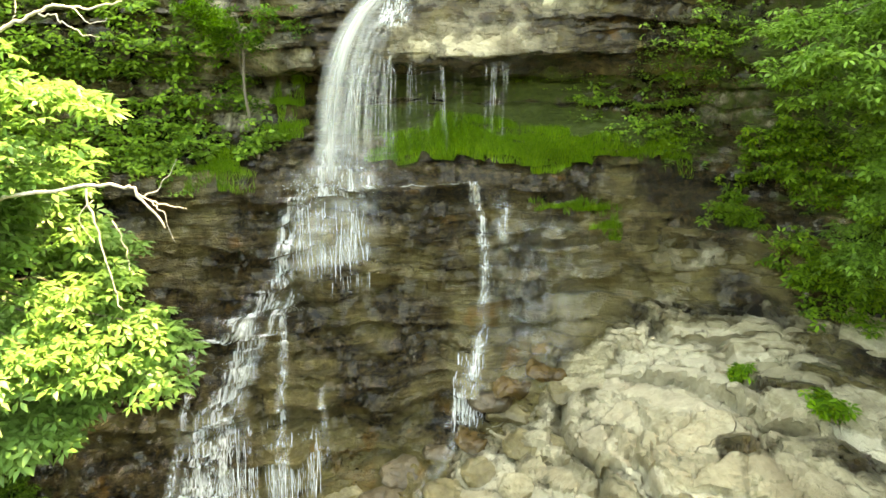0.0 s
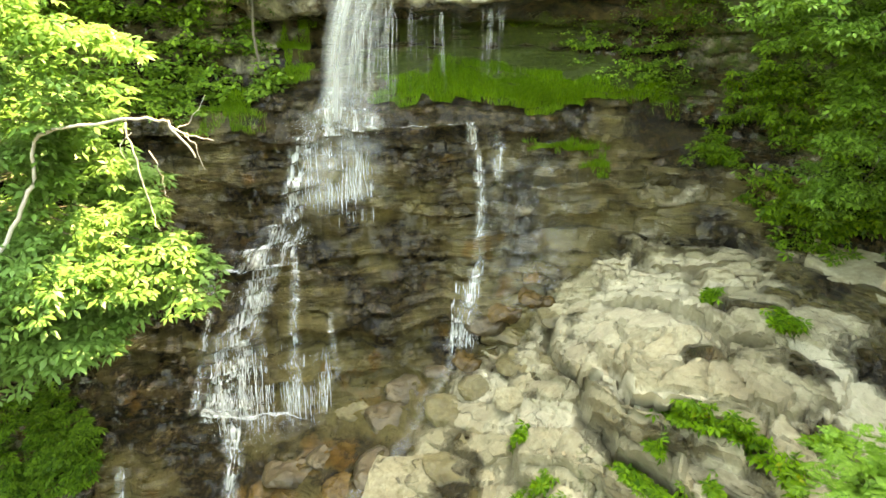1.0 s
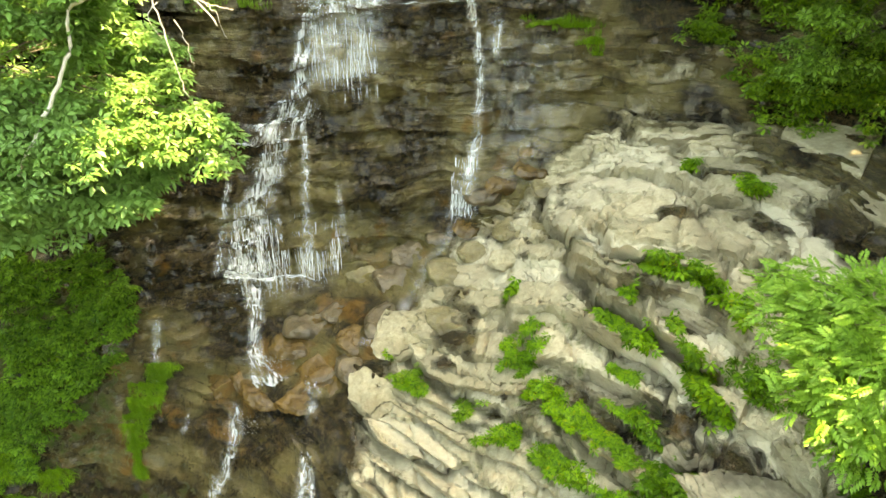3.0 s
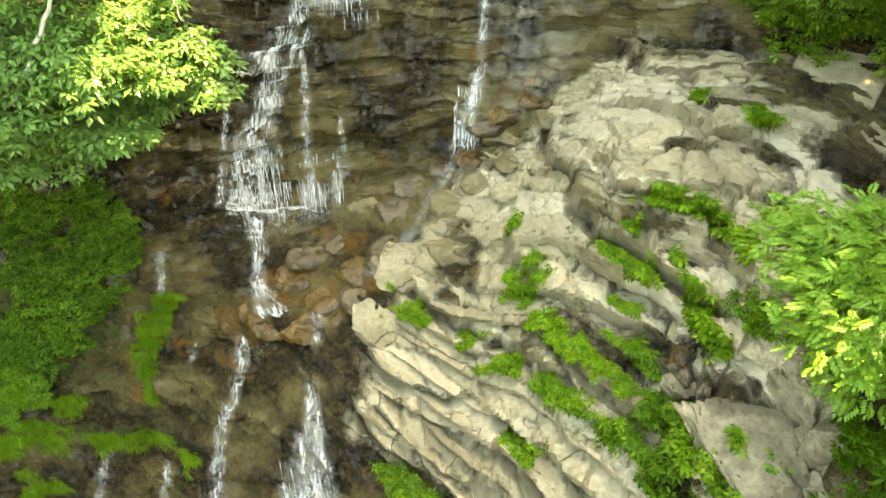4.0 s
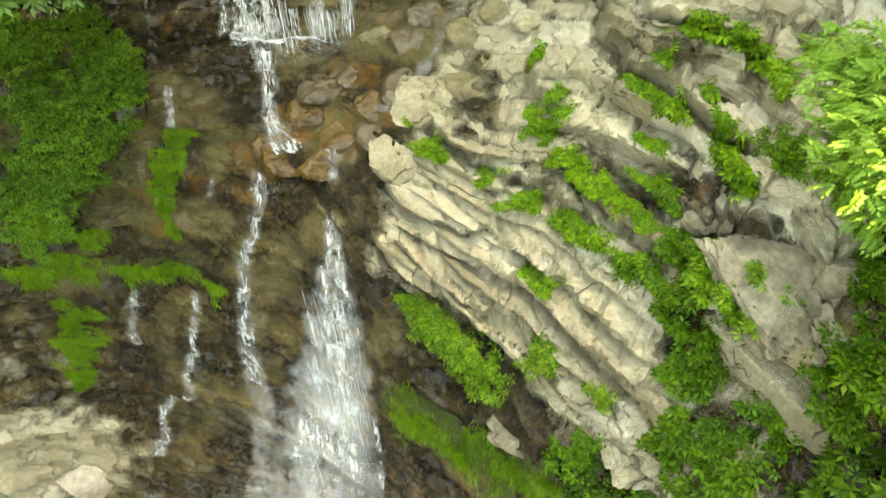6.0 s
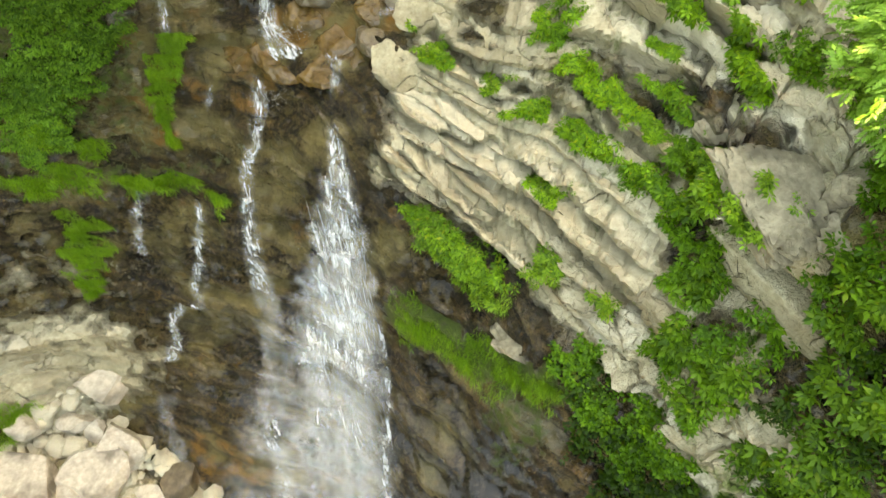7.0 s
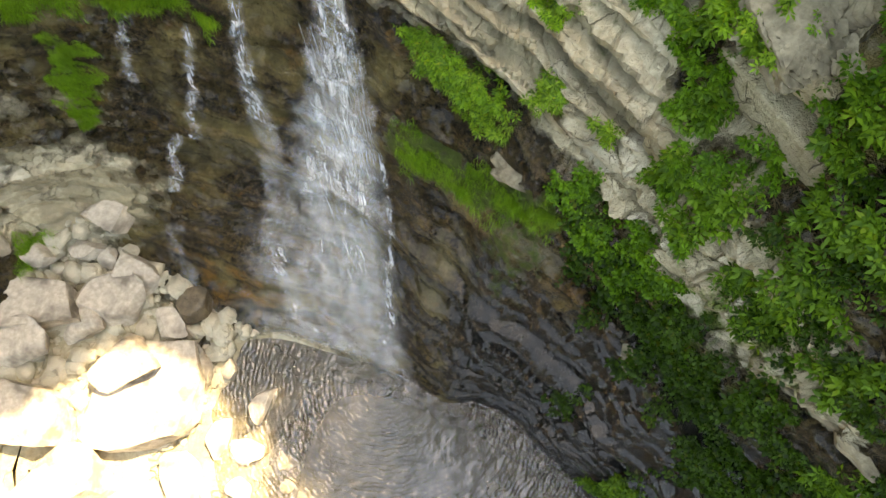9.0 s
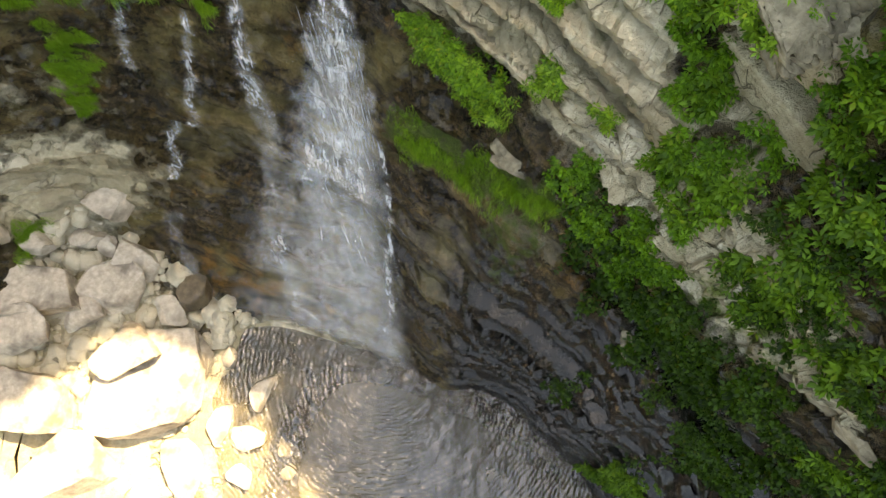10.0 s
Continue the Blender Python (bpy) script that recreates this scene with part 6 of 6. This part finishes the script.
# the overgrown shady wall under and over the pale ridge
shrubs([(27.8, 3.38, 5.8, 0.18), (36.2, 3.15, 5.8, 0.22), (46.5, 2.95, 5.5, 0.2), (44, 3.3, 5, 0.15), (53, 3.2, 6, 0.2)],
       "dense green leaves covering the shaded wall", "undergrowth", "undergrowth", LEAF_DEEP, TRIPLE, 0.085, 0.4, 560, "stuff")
# the same cover further right, with the wall's shade in the leaf colour
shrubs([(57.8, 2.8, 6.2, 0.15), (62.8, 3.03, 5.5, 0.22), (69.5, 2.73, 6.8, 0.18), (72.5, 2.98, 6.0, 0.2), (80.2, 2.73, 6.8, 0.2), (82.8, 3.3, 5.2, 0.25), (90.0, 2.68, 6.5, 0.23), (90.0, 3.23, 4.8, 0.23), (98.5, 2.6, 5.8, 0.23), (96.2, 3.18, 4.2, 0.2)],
       "dense green leaves covering the shaded wall, shade painted into their colour", "undergrowth", "undergrowth", LEAF_SHADED, TRIPLE, 0.085, 0.4, 392, "stuff")
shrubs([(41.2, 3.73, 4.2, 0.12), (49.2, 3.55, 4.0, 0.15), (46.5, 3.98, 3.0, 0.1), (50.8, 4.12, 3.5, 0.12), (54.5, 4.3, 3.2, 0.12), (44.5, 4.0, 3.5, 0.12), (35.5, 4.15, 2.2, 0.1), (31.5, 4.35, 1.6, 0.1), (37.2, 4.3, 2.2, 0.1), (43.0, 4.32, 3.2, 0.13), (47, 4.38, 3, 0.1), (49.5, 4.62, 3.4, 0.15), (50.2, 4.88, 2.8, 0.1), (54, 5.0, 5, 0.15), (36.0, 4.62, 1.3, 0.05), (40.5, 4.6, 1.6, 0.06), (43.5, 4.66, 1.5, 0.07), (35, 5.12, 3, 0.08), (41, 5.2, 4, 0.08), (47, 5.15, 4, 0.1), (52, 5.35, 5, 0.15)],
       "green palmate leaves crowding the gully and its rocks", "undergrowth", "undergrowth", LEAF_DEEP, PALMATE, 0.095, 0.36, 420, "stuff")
# further into the gully the leaf colour carries the shade
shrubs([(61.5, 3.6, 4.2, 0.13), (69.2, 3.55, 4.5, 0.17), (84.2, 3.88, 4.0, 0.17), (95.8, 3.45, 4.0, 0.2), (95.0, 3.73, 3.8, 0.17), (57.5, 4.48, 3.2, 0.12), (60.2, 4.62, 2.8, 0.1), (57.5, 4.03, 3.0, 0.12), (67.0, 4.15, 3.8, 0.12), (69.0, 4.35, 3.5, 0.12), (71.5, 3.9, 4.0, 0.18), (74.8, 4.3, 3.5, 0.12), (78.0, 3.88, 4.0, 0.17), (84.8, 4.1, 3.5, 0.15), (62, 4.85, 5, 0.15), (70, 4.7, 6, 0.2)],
       "palmate leaves crowding the gully and its rocks, shade painted into their colour", "undergrowth", "undergrowth", LEAF_SHADED, PALMATE, 0.095, 0.36, 294, "stuff")
shrubs([(38.3, 4.76, 1.1, .05), (40.6, 4.62, 1.4, .06), (36.8, 4.6, 1.4, .06), (42.5, 4.78, 1.2, .06)],
       "small green plants sprouting on the weathered block", "fern", "fern", LEAF, PALMATE, 0.09, 0.7, 500, "stuff")
# the sunny side's mossy slope
shrubs([(-37.8, 5.78, 2.5, 0.22), (-34.0, 5.73, 2.2, 0.20), (-40.2, 5.38, 2.5, 0.23), (-36.8, 5.42, 1.8, 0.17), (-41.2, 5.05, 1.8, 0.3), (-43.8, 4.93, 2.0, 0.4), (-31.8, 5.68, 1.6, 0.12), (-35.0, 6.35, 2.2, 0.20), (-31.5, 6.18, 2.5, 0.20)],
       "bright low greenery carpeting the bank", "undergrowth", "undergrowth", LEAF_BANK, PINNATE, 0.10, 0.22, 420, "stuff")
shrubs([(-36.0, 5.95, 4.2, 0.33), (-39.2, 5.53, 3.5, 0.28), (-34.5, 5.68, 3.2, 0.25), (-30.0, 6.12, 2.0, 0.22), (-36.5, 6.38, 3.2, 0.30), (-30, 6.9, 3.5, .4), (-41.8, 5.2, 3.0, 0.35), (-24, 7.6, 3, .5), (-30, 8, 4, .6), (-31.2, 6.33, 2.5, 0.15), (-33.0, 5.98, 2.5, 0.17), (-29.0, 6.18, 1.8, 0.15), (-37.0, 5.62, 2.5, 0.20), (-33.5, 5.70, 2.2, 0.17), (-30.2, 5.93, 1.5, 0.18)],
       "dense low greenery on the mossy bank", "undergrowth", "undergrowth", LEAF_BANK, PINNATE, 0.13, 0.35, 330, "stuff")
grasses([(-45.5, 4.30, 2.6, 0.2), (-41.5, 4.27, 2.4, 0.17), (-37.2, 4.18, 2.6, 0.14), (-32.6, 4.08, 2.6, 0.10), (-29.8, 3.92, 1.2, 0.09), (-42.2, 5.08, 2.0, 0.20), (-39.2, 4.83, 2.0, 0.22), (-34.8, 4.14, 2.2, .10), (-42.5, 4.50, 1.8, 0.17)], "bright moss and grass along the ledge", 0.20, 2300, 1.1)
grasses([(-27.2, 5.46, 1.6, 0.11), (-28.6, 5.38, 1.7, 0.15), (-30.2, 5.28, 1.4, 0.16), (-31.2, 5.12, 1.0, 0.18), (-31.4, 4.90, 0.6, 0.2), (-44.2, 3.76, 2.0, 0.12), (-45.2, 3.60, 2.1, 0.17), (-46.6, 3.42, 1.9, 0.15), (-48.2, 3.25, 1.3, 0.13), (-64.5, 2.3, 3.2, 0.12)], "bright green grass hanging down the wet wall", 0.13, 6500, 1.2)
grasses([(3.2, 8.75, 6.5, 0.4), (11.0, 8.7, 5.2, 0.4), (0, 8.6, 4, .25), (7, 8.65, 5, .25)], "fresh green grass sloping below the overhang", 0.19, 3000)
grasses([(-9.0, 10.12, 1.0, 0.8), (-10.2, 9.55, 1.0, 0.28), (-10.2, 9.03, 1.8, 0.18), (-14.8, 8.45, 2.5, 0.4), (12.0, 7.85, 3.5, 0.06), (14.5, 7.65, 1.2, 0.10), (18.2, 8.83, 2.2, 0.28)], "green grass tufts on the rock ledges", 0.17, 2600)
grasses([(-4.5, 3.15, 6.5, 0.12), (6.0, 3.13, 7.0, 0.12), (16.0, 3.03, 8.0, 0.13), (24.0, 3.05, 5.0, 0.12), (6.8, 3.6, 7, .07)], "mossy green grass along a low ledge", 0.17, 1700, 1.1)

# the wood round the gorge, out of view, added to shade it
rgt = np.random.default_rng(8)
shade_tree = tree("tall broad-leaved tree added out of view to shade the gorge", [(0, 0, 0), (0.2, 0.1, 3), (0.1, 0.3, 6), (0, 0, 10)], 0.25,
            [(0, 0, 7.5, 3.2, 3.2, 3.0), (1, -1.2, 4.6, 2.6, 2.4, 1.8), (-1.2, 1, 5.5, 2.6, 2.6, 2.0)], 190, 60, 0.36, 45, LEAF_DEEP, SIMPLE)
shade_tree["group"] = "trees on the rim"
# unseen trees, set along the sun's rays to the places kept in shade
spots = [(-2.5, 13.97), (0.5, 13.96), (3.5, 13.96), (6, 13.96), (8.5, 13.96), (11, 13.95), (13.5, 13.95), (16, 13.94), (18.5, 13.93), (21, 13.92), (23.5, 13.91), (26, 13.93), (2, 13.99), (5, 14.0), (9.5, 14.0), (14.5, 13.99), (19.5, 13.99), (64, 6.8), (78, 6.5), (92, 6.5), (108, 5.5)]
# those low on the right slope are added to close off sky and sun
spots += [(43.5, 8.8), (58, 8.5), (71, 7.6), (85, 7.6), (99, 8), (-62, 12.8), (-50, 13.5), (-40, 13.9), (32.5, 13.45), (34, 14.0), (37, 13.0), (41.5, 13.7), (46, 12.7), (51, 13.3), (57, 12.6), (64, 13), (74, 12.4), (86, 12.6), (100, 12), (112, 6), (124, 8), (136, 6), (150, 4), (165, 5), (178, 4), (-165, 4.5), (-152, 4), (-138, 5), (-126, 4), (-112, 5), (-100, 6), (-90, 8), (-78, 9)]
for n, (az, k) in enumerate(spots):
    p = rock_point(np.array([float(az)]), np.array([k]))[0]
    m = pose(p[0], p[1], p[2] - 0.15, 0, 0, rgt.uniform(0, 360))
    if n == 0:
        shade_tree.matrix_basis = m @ Matrix.Scale(1.0, 4)
    else:
        copy_thing(shade_tree, m)
